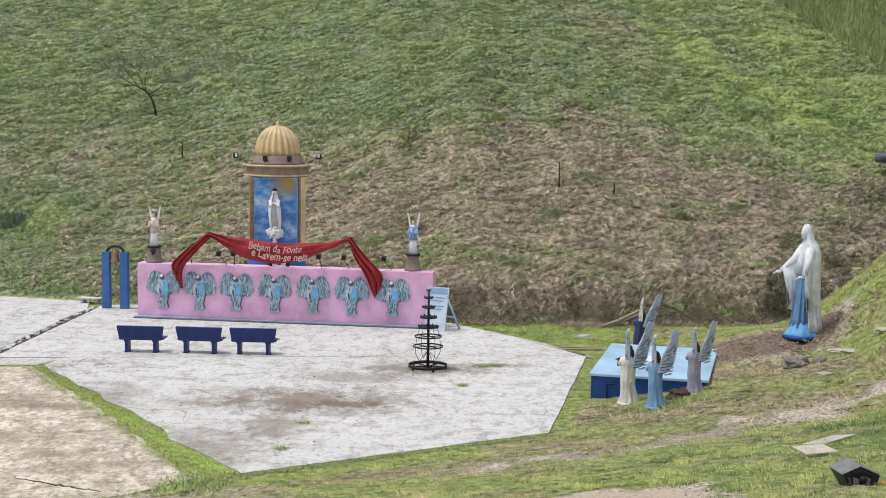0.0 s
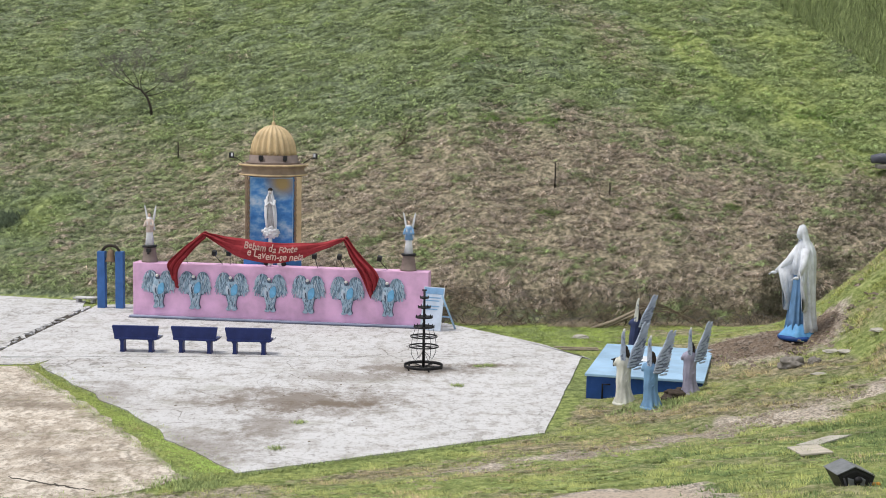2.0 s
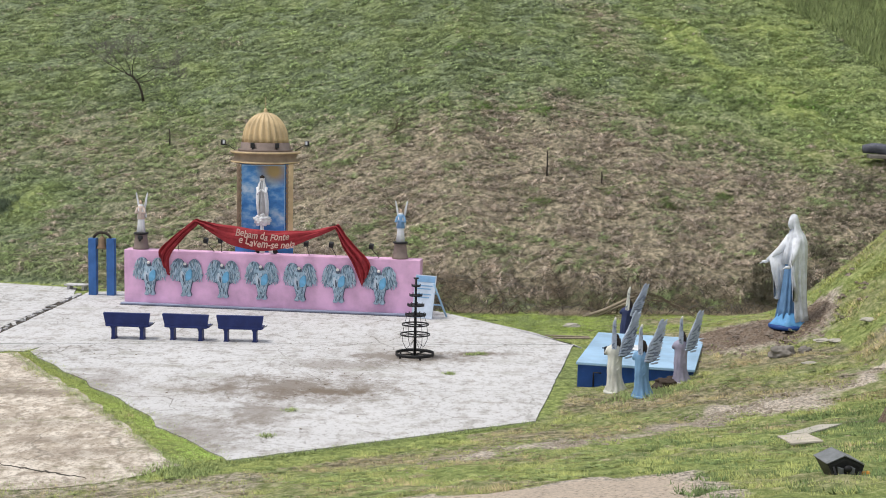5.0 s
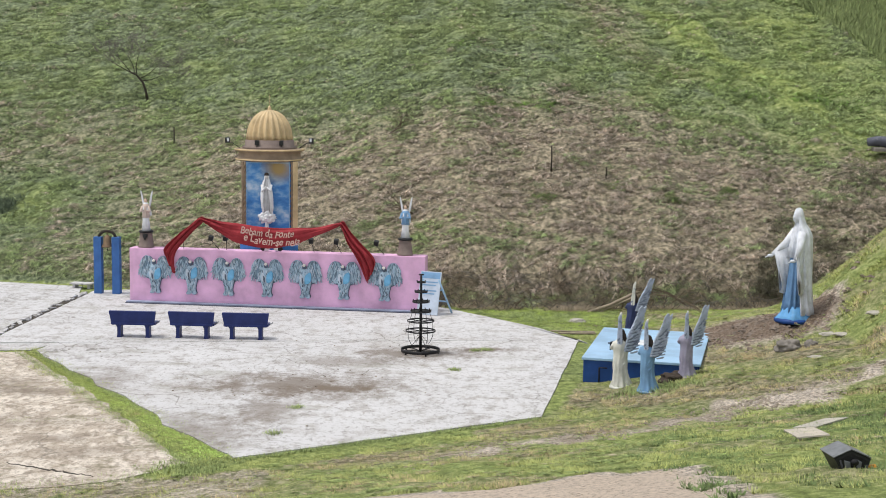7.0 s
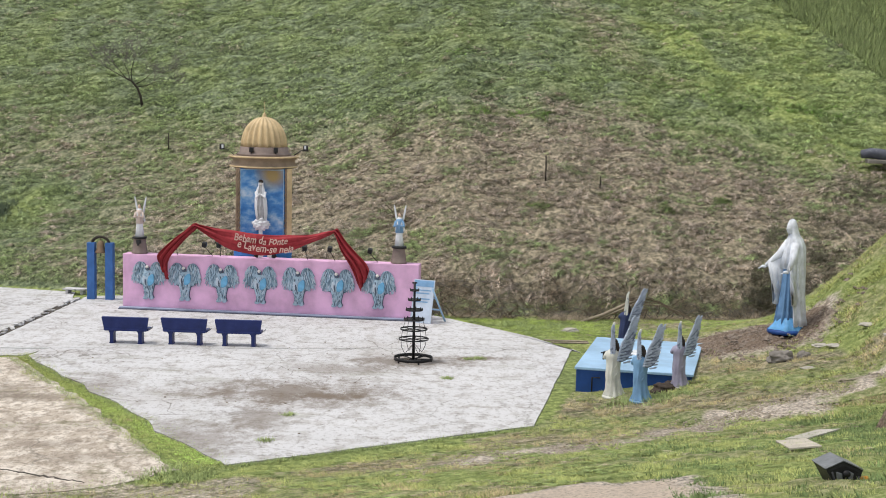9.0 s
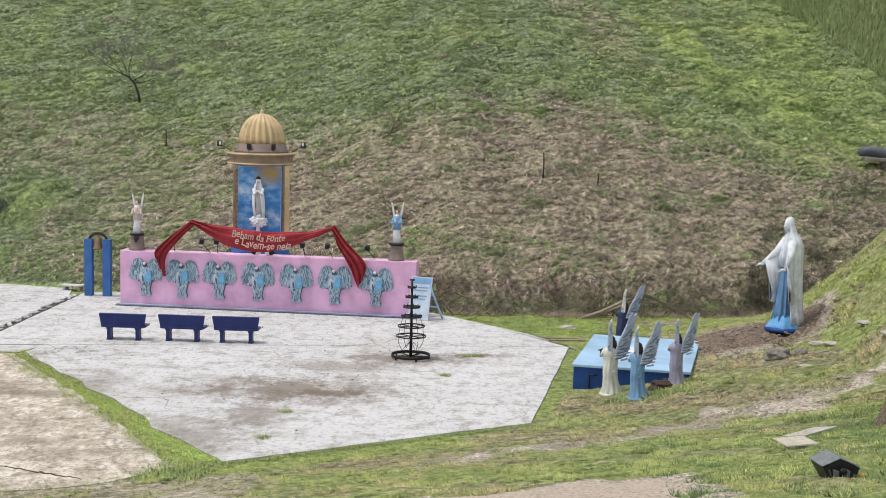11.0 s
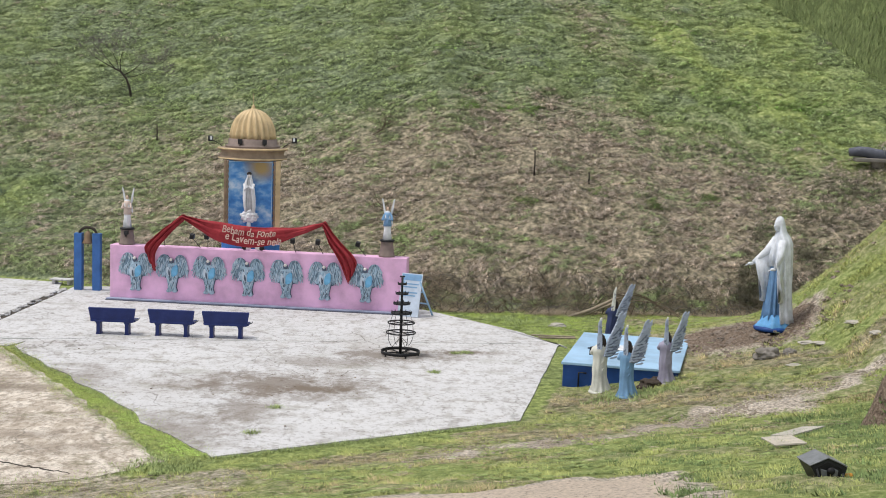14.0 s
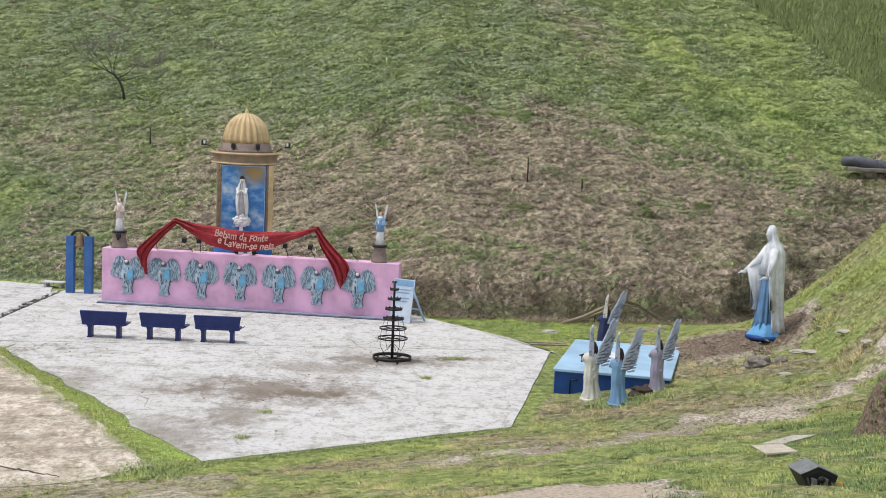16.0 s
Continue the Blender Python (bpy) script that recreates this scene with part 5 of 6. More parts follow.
def floodlight():
    x, y = 5.28, 17.2
    f = thing("floodlight", pose(x, y, ground_at(x, y) - 0.02, 0, 0, -9) @ Matrix.Diagonal((0.95, 0.8, 0.82, 1)), "black box floodlight with a grey lid lying on the grass", "floodlight")
    side = [(-0.11, 0.0), (0.19, 0.02), (0.26, 0.27), (-0.02, 0.41), (-0.25, 0.27)]
    sh = Shape().loft([[(px, py, pz) for px, pz in side] for py in (-0.24, -0.22, 0.22, 0.24)], 0, False)
    body = part("housing", sh, BLACK_METAL, f, "black metal housing", pose(0, 0, 0, 0, 0, 15))
    part("lid", Shape().box((0, 0, 0), (0.29, 0.52, 0.014), 0, pose(-0.145, 0, 0.362, 0, -28, 0), 0.005), LID, f, "dull grey lid", pose(0, 0, 0, 0, 0, 15))
    part("visor", Shape().box((0, 0, 0), (0.31, 0.52, 0.014), 0, pose(0.12, 0, 0.355, 0, 26, 0), 0.005), LID, f, "grey visor", pose(0, 0, 0, 0, 0, 15))
    # the housing is solid; a black plate paints the shade of its hollow front
    face = [(-0.09, 0.05), (0.15, 0.06), (0.20, 0.25), (-0.02, 0.36), (-0.19, 0.26)]
    part("recess_shade", Shape().plate(face[::-1], 0.01, 0, pose(0, -0.235, 0), 0.95), IRON, body, "dark plate standing in for the shaded hollow front")
    part("reflector", Shape().plate([(-0.10, 0.12), (-0.02, 0.11), (-0.03, 0.22), (-0.12, 0.25)][::-1], 0.014, 0, pose(0, -0.24, 0), 0.8), LID, body, "dented reflector")
    part("reflector", Shape().plate([(0.06, 0.12), (0.12, 0.12), (0.13, 0.22), (0.05, 0.27)][::-1], 0.014, 0, pose(0, -0.24, 0), 0.8), LID, body, "dented reflector")
    part("lamp_socket", Shape().lathe([(0.05, 0), (0.06, 0.02), (0.045, 0.06)], 12, 0, pose(0.02, -0.25, 0.22, 90, 0, 0)), IRON, body)
    pts = [(-0.18, -0.27, 0.25), (-0.12, -0.29, 0.02), (0.16, -0.29, 0.0), (0.20, -0.27, 0.18)]
    part("bracket", Shape().tube(pts, 0.016, 6), BLACK_METAL, f, "bent mounting bracket", pose(0, 0, 0, 0, 0, 15))
    part("cable", Shape().tube([(0.2, 0.1, 0.05), (0.36, 0.0, 0.02), (0.48, 0.12, 0.015), (0.62, 0.05, 0.01)], 0.012, 6), IRON, f)
    part("ballast_tin", Shape().lathe([(0.05, 0), (0.055, 0.02), (0.05, 0.12)], 12, 0, pose(0.29, -0.04, 0.08, 70, 0, 60)), AMBER, f, "amber plastic connector")


floodlight()


def board(x, y, sx, sy, turn, mat, label):
    e = 0.3
    slope_x = (ground_at(x + e, y) - ground_at(x - e, y)) / (2 * e)
    slope_y = (ground_at(x, y + e) - ground_at(x, y - e)) / (2 * e)
    m = Matrix.Translation((x, y, ground_at(x, y) + 0.045)) @ Vector((0, 0, 1)).rotation_difference(Vector((-slope_x, -slope_y, 1))).to_matrix().to_4x4() @ pose(0, 0, 0, 0, 0, turn)
    solid("board", Shape().box((0, 0, 0), (sx, sy, 0.03), 0, None, 0.006), [mat], m, label, "board")


board(6.28, 22.75, 0.52, 1.7, -6, SHEET_BOARD, "faded beige board lying in the grass")
board(6.98, 24.3, 1.45, 0.46, 52, PALE_ROCK, "narrow grey board lying in the grass")


def tarp_roll():
    x, y = 19.15, 55.7
    z = ground_at(x, y)
    t = thing("tarpaulin_roll", pose(x, y, z + 0.12, 0, 0, -6), "grey rolled tarpaulin lying on a stone ledge", "tarpaulin")
    pts = [(-1.75 + 0.35 * i, 0.03 * math.sin(i * 1.7), 0.42 + 0.05 * math.sin(i * 1.1) - 0.012 * i * i * 0.4) for i in range(11)]
    part("roll", Shape().tube(pts, [0.17, 0.21, 0.22, 0.23, 0.25, 0.25, 0.26, 0.25, 0.24, 0.24, 0.2], 14), TARP, t)
    part("ledge", Shape().box((0.1, -0.06, 0.13), (3.3, 0.7, 0.16), 0, None, 0.04), ROCK, t, "flat grey stone ledge")
    part("strap", Shape().ring((0, 0, 0), 0.245, 0.02, 20, 6, 0, pose(-0.4, 0.02, 0.44, 0, 90, 0)), LID, t)
    for px in (-0.6, 0.8):
        part("support_stone", lump(int(px * 10) + 90, (0.28, 0.25, 0.24)), ROCK, t, "", pose(px, -0.05, 0.02))


tarp_roll()


# ---- on the hillside ----
def branch(sh, start, direction, length, radius, depth, rnd, twigs):
    pts, d = [Vector(start)], Vector(direction).normalized()
    for i in range(5):
        d = (d + Vector((rnd.uniform(-0.22, 0.22), rnd.uniform(-0.22, 0.22), rnd.uniform(-0.10, 0.16)))).normalized()
        pts.append(pts[-1] + d * length / 5)
    target = twigs if radius < 0.012 else sh
    radius = max(radius, 0.0065)
    target.tube(pts, [radius * (1 - 0.5 * i / 5) for i in range(6)], 5 if radius > 0.012 else 3)
    if depth:
        for k in range(rnd.choice((3, 4)) if depth > 1 else 5):
            q = pts[rnd.choice((2, 3, 4, 5, 5))]
            side = Vector((rnd.uniform(-1, 1), rnd.uniform(-1, 1), rnd.uniform(-0.15, 0.55)))
            branch(sh, q, d * 0.75 + side, length * rnd.uniform(0.5, 0.72), radius * 0.52, depth - 1, rnd, twigs)


TWIG = painted("grey_twigs", (0.19, 0.175, 0.16), 0.3, 0.9, (0.2, 0.19, 0.17), 8)


def bare_tree(x, y):
    rnd = random.Random(11)
    t = thing("tree", pose(x, y, ground_at(x, y) - 0.05), "small leaning bare tree with a thin grey crown", "tree")
    sh, tw = Shape(), Shape()
    sh.tube([(0, 0, 0), (-0.08, 0, 0.45), (-0.22, 0, 0.85), (-0.5, 0, 1.18), (-0.85, 0, 1.34)], [0.07, 0.06, 0.055, 0.045, 0.035], 7)
    for p, d, l in (((-0.85, 0, 1.34), (-1, 0, 0.35), 1.0), ((-0.6, 0, 1.24), (-0.3, 0.5, 0.8), 1.1), ((-0.35, 0, 1.02), (0.7, 0.1, 0.45), 1.2), ((-0.5, 0, 1.18), (0.2, -0.4, 0.9), 1.1), ((-0.75, 0, 1.3), (-0.7, -0.4, 0.8), 1.0), ((-0.28, 0, 0.92), (0.8, 0.3, 0.12), 1.1)):
        branch(sh, p, d, l, 0.022, 4, rnd, tw)
    part("trunk", sh, BARK, t)
    part("crown", tw, TWIG, t, "thin bare grey twigs")


bare_tree(-13.75, 63.9)


def stake(x, y, high, label):
    s = Shape().tube([(0, 0, -0.1), (0.015, 0, high * 0.5), (0.0, 0.01, high)], [0.034, 0.03, 0.027], 7)
    solid("fence_post", s, [BARK], pose(x, y, ground_at(x, y)), label, "post", "posts on the hillside")


stake(4.25, 53.0, 0.95, "weathered wooden post on the brown hillside")
stake(6.4, 53.1, 0.4, "short weathered wooden post on the hillside")


stake(-11.66, 59.4, 0.75, "thin dark stick standing in a tuft on the hillside")


def fallen_branch(x, y, long, turn, seed):
    """A dead branch lying up the slope, forked, with thin twigs."""
    rnd = random.Random(seed)
    tw = Shape()
    for k in range(3):
        d = (math.cos(radians(turn)) + rnd.uniform(-0.25, 0.25), math.sin(radians(turn)) * 0.6 + rnd.uniform(-0.2, 0.2), 0.22 + rnd.uniform(0, 0.18))
        branch(tw, (0, 0, 0.05), d, long * rnd.uniform(0.6, 1), 0.02, 2 if k else 1, rnd, tw)
    solid("dead_branch", tw, [WOOD], pose(x, y, ground_at(x, y) + 0.02), "dead forked branch lying on the hillside", "branch", "dead branches")


fallen_branch(-1.0, 50.6, 1.2, 172, 6)
fallen_branch(-2.2, 56.6, 1.1, 20, 9)

DRY_WOOD = painted("bleached_wood", (0.30, 0.25, 0.19), 0.4, 0.9, (0.16, 0.13, 0.1), 6)
sh = Shape()
sh.tube([(0, 0, 0.05), (0.8, 0.25, 0.28), (1.6, 0.55, 0.62), (2.1, 0.7, 0.8)], [0.05, 0.06, 0.05, 0.03], 8)
sh.tube([(0.1, 0.3, 0.04), (1.0, 0.45, 0.26), (1.9, 0.8, 0.6)], [0.03, 0.04, 0.02], 8)
sh.tube([(0.4, 0.1, 0.04), (1.2, 0.35, 0.36), (2.0, 0.5, 0.66)], [0.03, 0.035, 0.02], 8)
solid("fallen_trunk", sh, [DRY_WOOD], pose(4.95, 45.2, -0.1), "weathered fallen trunk leaning on the foot of the hill", "log")
sh = Shape()
rnd = random.Random(21)
for k in range(6):
    a = rnd.uniform(-0.9, 0.9)
    pts = [(0.35 * i, a * i * 0.3 + rnd.uniform(-0.05, 0.05), 0.95 + 0.16 * math.sin(i * 0.55 + a) - 0.018 * i * i - 0.05 * k * 0.4) for i in range(9)]
    sh.tube(pts, [0.011] * 9, 4)
solid("dry_branches", sh, [WOOD], pose(6.6, 45.3, -0.25), "bundle of dry bent branches at the foot of the hill", "branches")
rock(4.4, 43.2, (0.25, 0.15, 0.09), 81, PALE_ROCK, "pale stone in the grass", 0.4)


for x, y, turn, long in ((4.1, 41.35, -4, 1.35), (4.2, 41.05, 2, 1.15)):
    solid("plank", Shape().box((0, 0, 0), (long, 0.11, 0.035), 0, None, 0.006), [DRY_WOOD], pose(x, y, ground_at(x, y) + 0.03, 0, 0, turn), "pale weathered plank lying in the grass behind the basin", "plank", "planks in the grass")


# ---- grass ----
POOL_BOX = [(3.4, 34.1), (6.5, 33.6), (7.3, 38.3), (4.2, 38.9)]
BARE_PLANS = [
    [NEAR, CORNER, EAST, (3.0, 42.0), BACK, (-0.2, 45.9), (-11.0, 48.6), (-12.35, 48.2), (-12.9, 49.3), (-17.5, 50.5), (-24, 51.6), (-24, 37.3), (-11.3, 37.6), (-7.25, 32.1)],
    [(-4.9, 26.3), (-8.3, 31.2), (-12.0, 37.2), (-24, 37.5), (-24, 24.0), (-9.0, 24.2), (-6.2, 24.9)],
    POOL_BOX,
]


def inside(px, py, poly):
    hit = np.zeros(px.shape, bool)
    for (x0, y0), (x1, y1) in zip(poly, poly[1:] + poly[:1]):
        c = ((y0 > py) != (y1 > py)) & (px < (x1 - x0) * (py - y0) / (y1 - y0 + 1e-9) + x0)
        hit ^= c
    return hit


def patchy(px, py, scale, seed):
    return np.array([noise.fractal(Vector((a * scale + seed, b * scale, seed)), 0.9, 2.0, 3) for a, b in zip(px, py)])


def tufts(name, px, py, high, blades, lean, width, tint, label, seed, category="grass", comb=0.0):
    """Clumps of pointed blades at px, py as one mesh; tint is a colour for each clump."""
    rng = np.random.default_rng(seed)
    n = len(px)
    pz = ground_z(px, py)
    ang = rng.uniform(0, 2 * np.pi, (n, blades))
    if comb:
        ang = rng.normal(-0.35, comb, (n, blades)) + np.pi * rng.integers(0, 2, (n, 1))
    tilt = rng.uniform(0.15, 1.0, (n, blades)) * lean
    h = high[:, None] * rng.uniform(0.55, 1.1, (n, blades))
    w = width * rng.uniform(0.6, 1.4, (n, blades)) * (0.5 + high[:, None] / high.mean() * 0.5)
    spread = high[:, None] * 0.35 * rng.uniform(0, 1, (n, blades))
    bx, by = px[:, None] + np.cos(ang) * spread, py[:, None] + np.sin(ang) * spread
    face = rng.uniform(0, 2 * np.pi, (n, blades))
    wx, wy = np.cos(face) * w, np.sin(face) * w
    tx, ty = bx + np.cos(ang) * h * tilt, by + np.sin(ang) * h * tilt - 0.25 * h
    z0 = np.repeat(pz[:, None], blades, 1)
    up = (wx * 2 * (ty - by) - wy * 2 * (tx - bx)) * 0.7 - 0.7 * (-(wx * 2) * h)
    swap = np.where(up < 0, -1.0, 1.0)
    wx, wy = wx * swap, wy * swap
    v = np.stack([np.stack([bx - wx, by - wy, z0 - 0.05], -1), np.stack([bx + wx, by + wy, z0 - 0.05], -1), np.stack([tx, ty, z0 + h * np.maximum(0.16, 1 - 0.45 * tilt)], -1)], 2).reshape(-1, 3)
    me = bpy.data.meshes.new(name)
    count = n * blades
    me.vertices.add(count * 3)
    me.vertices.foreach_set("co", v.astype(np.float32).reshape(-1))
    me.loops.add(count * 3)
    me.loops.foreach_set("vertex_index", np.arange(count * 3, dtype=np.int32))
    me.polygons.add(count)
    me.polygons.foreach_set("loop_start", np.arange(0, count * 3, 3, dtype=np.int32))
    me.update(calc_edges=True)
    me.materials.append(BLADES)
    soft = np.repeat(np.stack([np.cos(ang) * 0.35, np.sin(ang) * 0.35 - 0.2, np.ones_like(ang)], -1).reshape(-1, 3), 3, 0)
    me.normals_split_custom_set_from_vertices((soft / np.linalg.norm(soft, axis=1, keepdims=True)).tolist())
    col = np.repeat(np.repeat(tint[:, None, :], blades, 1).reshape(-1, 3), 3, 0)
    at = me.color_attributes.new("tint", "FLOAT_COLOR", "POINT")
    at.data.foreach_set("color", np.concatenate([col, np.ones((len(col), 1))], 1).astype(np.float32).reshape(-1))
    return tagged(new(name, me), label, category, kind="stuff")


def tussocks(name, px, py, high, blades, tint, label, seed):
    """Low mops of grass: each blade leaves the crown of its tussock and droops outwards, farther along the slope than down it."""
    rng = np.random.default_rng(seed)
    n = len(px)
    pz = ground_z(px, py)[:, None]
    lay = rng.normal(0.12, 0.22, (n, 1))
    a = rng.uniform(0, 2 * np.pi, (n, blades))
    ex, ey = np.cos(a) * 1.65, np.sin(a) * 0.62
    dx, dy = ex * np.cos(lay) - ey * np.sin(lay), ex * np.sin(lay) + ey * np.cos(lay)
    h = high[:, None] * rng.uniform(0.6, 1.15, (n, blades))
    reach = high[:, None] * rng.uniform(0.7, 1.7, (n, blades))
    r0 = reach * rng.uniform(0.0, 0.45, (n, blades))
    bx, by = px[:, None] + dx * r0, py[:, None] + dy * r0
    tx, ty = px[:, None] + dx * (r0 + reach), py[:, None] + dy * (r0 + reach)
    slope = ((ground_z(px, py + 0.1) - ground_z(px, py - 0.1)) / 0.2)[:, None]
    bz = pz + h + slope * (by - py[:, None]) - 0.03
    tz = pz + h * rng.uniform(0.15, 0.75, (n, blades)) + slope * (ty - py[:, None])
    w = 0.0072 * rng.uniform(0.6, 1.4, (n, blades))
    long = np.hypot(tx - bx, ty - by) + 1e-6
    wx, wy = -(ty - by) / long * w, (tx - bx) / long * w
    v = np.stack([np.stack([bx + wx, by + wy, bz], -1), np.stack([bx - wx, by - wy, bz], -1), np.stack([tx, ty, tz], -1)], 2).reshape(-1, 3)
    me = bpy.data.meshes.new(name)
    count = n * blades
    me.vertices.add(count * 3)
    me.vertices.foreach_set("co", v.astype(np.float32).reshape(-1))
    me.loops.add(count * 3)
    me.loops.foreach_set("vertex_index", np.arange(count * 3, dtype=np.int32))
    me.polygons.add(count)
    me.polygons.foreach_set("loop_start", np.arange(0, count * 3, 3, dtype=np.int32))
    me.update(calc_edges=True)
    me.materials.append(BLADES)
    out = np.stack([dx, dy - 0.25, np.full_like(dx, 0.75)], -1).reshape(-1, 3)
    soft = np.repeat(out, 3, 0)
    me.normals_split_custom_set_from_vertices((soft / np.linalg.norm(soft, axis=1, keepdims=True)).tolist())
    col = np.repeat(np.repeat(tint[:, None, :], blades, 1).reshape(-1, 3), 3, 0)
    at = me.color_attributes.new("tint", "FLOAT_COLOR", "POINT")
    at.data.foreach_set("color", np.concatenate([col, np.ones((len(col), 1))], 1).astype(np.float32).reshape(-1))
    return tagged(new(name, me), label, "grass", kind="stuff")


GREEN_C, LUSH_C, DRY_C, BROWN_C = (np.array(c) for c in ((0.30, 0.365, 0.175), (0.375, 0.475, 0.18), (0.555, 0.48, 0.365), (0.36, 0.30, 0.225)))


def colours(px, py, seed, dry_push=0.0):
    d, b, l = covers(px, py)
    rng = np.random.default_rng(seed)
    p1, p2 = patchy(px, py, 0.55, seed), patchy(px, py, 2.2, seed + 9)
    p3 = patchy(px * 0.7 + py * 0.25, py, 0.2, seed + 3)
    is_dry = (d + dry_push + 0.3 * p3 + 0.30 * p1 + 0.28 * p2 + rng.normal(0, 0.10, len(px))) > 0.56
    k = np.clip(l - 0.3 * p3 + 0.35 * p1 + 0.3 * p2 + rng.normal(0, 0.12, len(px)), 0, 1)[:, None]
    base = GREEN_C * (1 - k) + LUSH_C * k
    col = np.where(is_dry[:, None], DRY_C * (0.82 + 0.28 * np.clip(p2, -0.6, 0.6))[:, None], base)
    return col * rng.uniform(0.72, 1.22, (len(px), 1)), b


def scatter(n, x0, x1, y0, y1, seed):
    rng = np.random.default_rng(seed)
    px, py = rng.uniform(x0, x1, n), rng.uniform(y0, y1, n)
    keep = np.ones(n, bool)
    for poly in BARE_PLANS:
        keep &= ~inside(px, py, poly)
    return px[keep], py[keep], rng


# hillside: cut grass in low drooping tussocks, spread along the slope, thinner with distance
px, py, rng = scatter(80000, -26, 24, 45.5, 80, 31)
u = py - foot_line(px)
keep = (u > 0.3) & (rng.random(len(px)) < np.clip(1.2 - u / 50, 0.5, 1)) & (np.abs(px) < 0.36 * py + 1.5)
px, py = px[keep], py[keep]
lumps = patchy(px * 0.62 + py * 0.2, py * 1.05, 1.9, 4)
broad = patchy(px * 0.5, py, 0.7, 14)
keep = lumps + 0.4 * broad + rng.normal(0, 0.2, len(px)) > -0.22
px, py, lumps, broad = px[keep], py[keep], lumps[keep], broad[keep]
tint, bare = colours(px, py, 5)
# shading put into the tint: raised lumps lighter, hollows between them darker
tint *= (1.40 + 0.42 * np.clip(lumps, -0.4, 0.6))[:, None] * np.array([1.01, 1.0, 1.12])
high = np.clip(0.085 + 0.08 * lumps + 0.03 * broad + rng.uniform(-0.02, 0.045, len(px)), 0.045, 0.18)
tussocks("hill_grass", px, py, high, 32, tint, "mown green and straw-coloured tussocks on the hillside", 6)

# thin fallen blades over the tussocks
px, py, rng = scatter(130000, -26, 24, 45.5, 80, 36)
u = py - foot_line(px)
keep = (u > 0.3) & (rng.random(len(px)) < np.clip(1.2 - u / 50, 0.45, 1)) & (np.abs(px) < 0.36 * py + 1.5)
px, py = px[keep], py[keep]
tint, bare = colours(px, py, 5)
tufts("cut_grass", px, py, rng.uniform(0.04, 0.11, len(px)), 5, 2.6, 0.0065, tint * np.array([1.25, 1.24, 1.38]), "thin fallen blades of cut grass on the hillside", 16, comb=0.55)

# the tall field at the top of the slope
px, py, rng = scatter(24000, 14, 27, 60, 80, 32)
keep = (px - 18.5) * 0.92 - (py - 68.5) * -0.38 > 0
px, py = px[keep], py[keep]
tint = (GREEN_C * 0.46 + LUSH_C * 0.54) * rng.uniform(0.65, 1.12, (len(px), 1))
tufts("tall_grass", px, py, rng.uniform(0.3, 0.55, len(px)), 7, 0.9, 0.016, tint, "tall green grass at the top of the slope", 7)

# near bank and the flat strip below the hill
px, py, rng = scatter(190000, -12, 14, 15.5, 47, 33)
u = py - foot_line(px)
s = edge_distance(px, py)
keep = (u < 0.5) & ((s > 0.25) | (py > 40) | (px < -3)) & (np.abs(px) < 0.36 * py + 1)
px, py, s = px[keep], py[keep], s[keep]
tint, bare = colours(px, py, 8)
tint = (0.30 * tint.mean(0) + 0.70 * tint) * np.array([1.18, 1.07, 0.92])
strip = (py > 40) & (u[keep] > -4.5)
tint[strip] = (0.4 * tint[strip] + 0.6 * LUSH_C * rng.uniform(0.7, 1.15, (int(strip.sum()), 1))) * np.array([0.98, 1.06, 0.72])
clump = patchy(px, py, 1.3, 14)
keep = (rng.random(len(px)) > bare * 1.25) & (clump + rng.normal(0, 0.3, len(px)) > -0.25)
# the tint also carries shading: high clumps brighter, low ones darker
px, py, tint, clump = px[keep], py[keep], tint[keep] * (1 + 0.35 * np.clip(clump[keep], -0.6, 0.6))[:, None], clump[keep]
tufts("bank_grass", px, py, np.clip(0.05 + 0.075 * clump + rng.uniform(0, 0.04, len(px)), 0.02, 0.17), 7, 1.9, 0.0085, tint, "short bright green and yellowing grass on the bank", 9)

# denser tussocks on the bank
px, py, rng = scatter(34000, -8, 14, 19, 45.8, 35)
s = edge_distance(px, py)
keep = (py < foot_line(px)) & ((s > 0.3) | (py > 41)) & (np.abs(px) < 0.36 * py + 1) & (patchy(px, py, 0.9, 44) + rng.normal(0, 0.2, len(px)) > 0.05)
px, py = px[keep], py[keep]
tint, bare = colours(px, py, 18, 0.08)
keep = rng.random(len(px)) > bare * 1.1
px, py, tint = px[keep], py[keep], tint[keep] * rng.uniform(0.75, 1.35, (int(keep.sum()), 1))
tussocks("bank_tussocks", px, py, rng.uniform(0.025, 0.075, len(px)), 20, tint, "low tussocks of green and yellowed grass on the bank", 19)

# leafy weeds below the path
px, py, rng = scatter(26000, 3.2, 10.5, 15.5, 27, 34)
clump = patchy(px, py, 0.8, 24)
keep = (clump + rng.normal(0, 0.12, len(px)) > 0.10 - 0.28 * sstep(5.0, 7.5, px)) & (py < 24.6 + 0.45 * (px - 0.3)) & (rng.random(len(px)) < 0.35 + 0.65 * sstep(5, 8, px))
px, py = px[keep], py[keep]
tint = GREEN_C * np.array([0.85, 1.0, 0.8]) * rng.uniform(0.5, 1.25, (len(px), 1))
tufts("bank_weeds", px, py, rng.uniform(0.04, 0.12, len(px)), 9, 2.0, 0.016, tint * 0.8, "dark green leafy weeds on the bank", 12, "weeds")

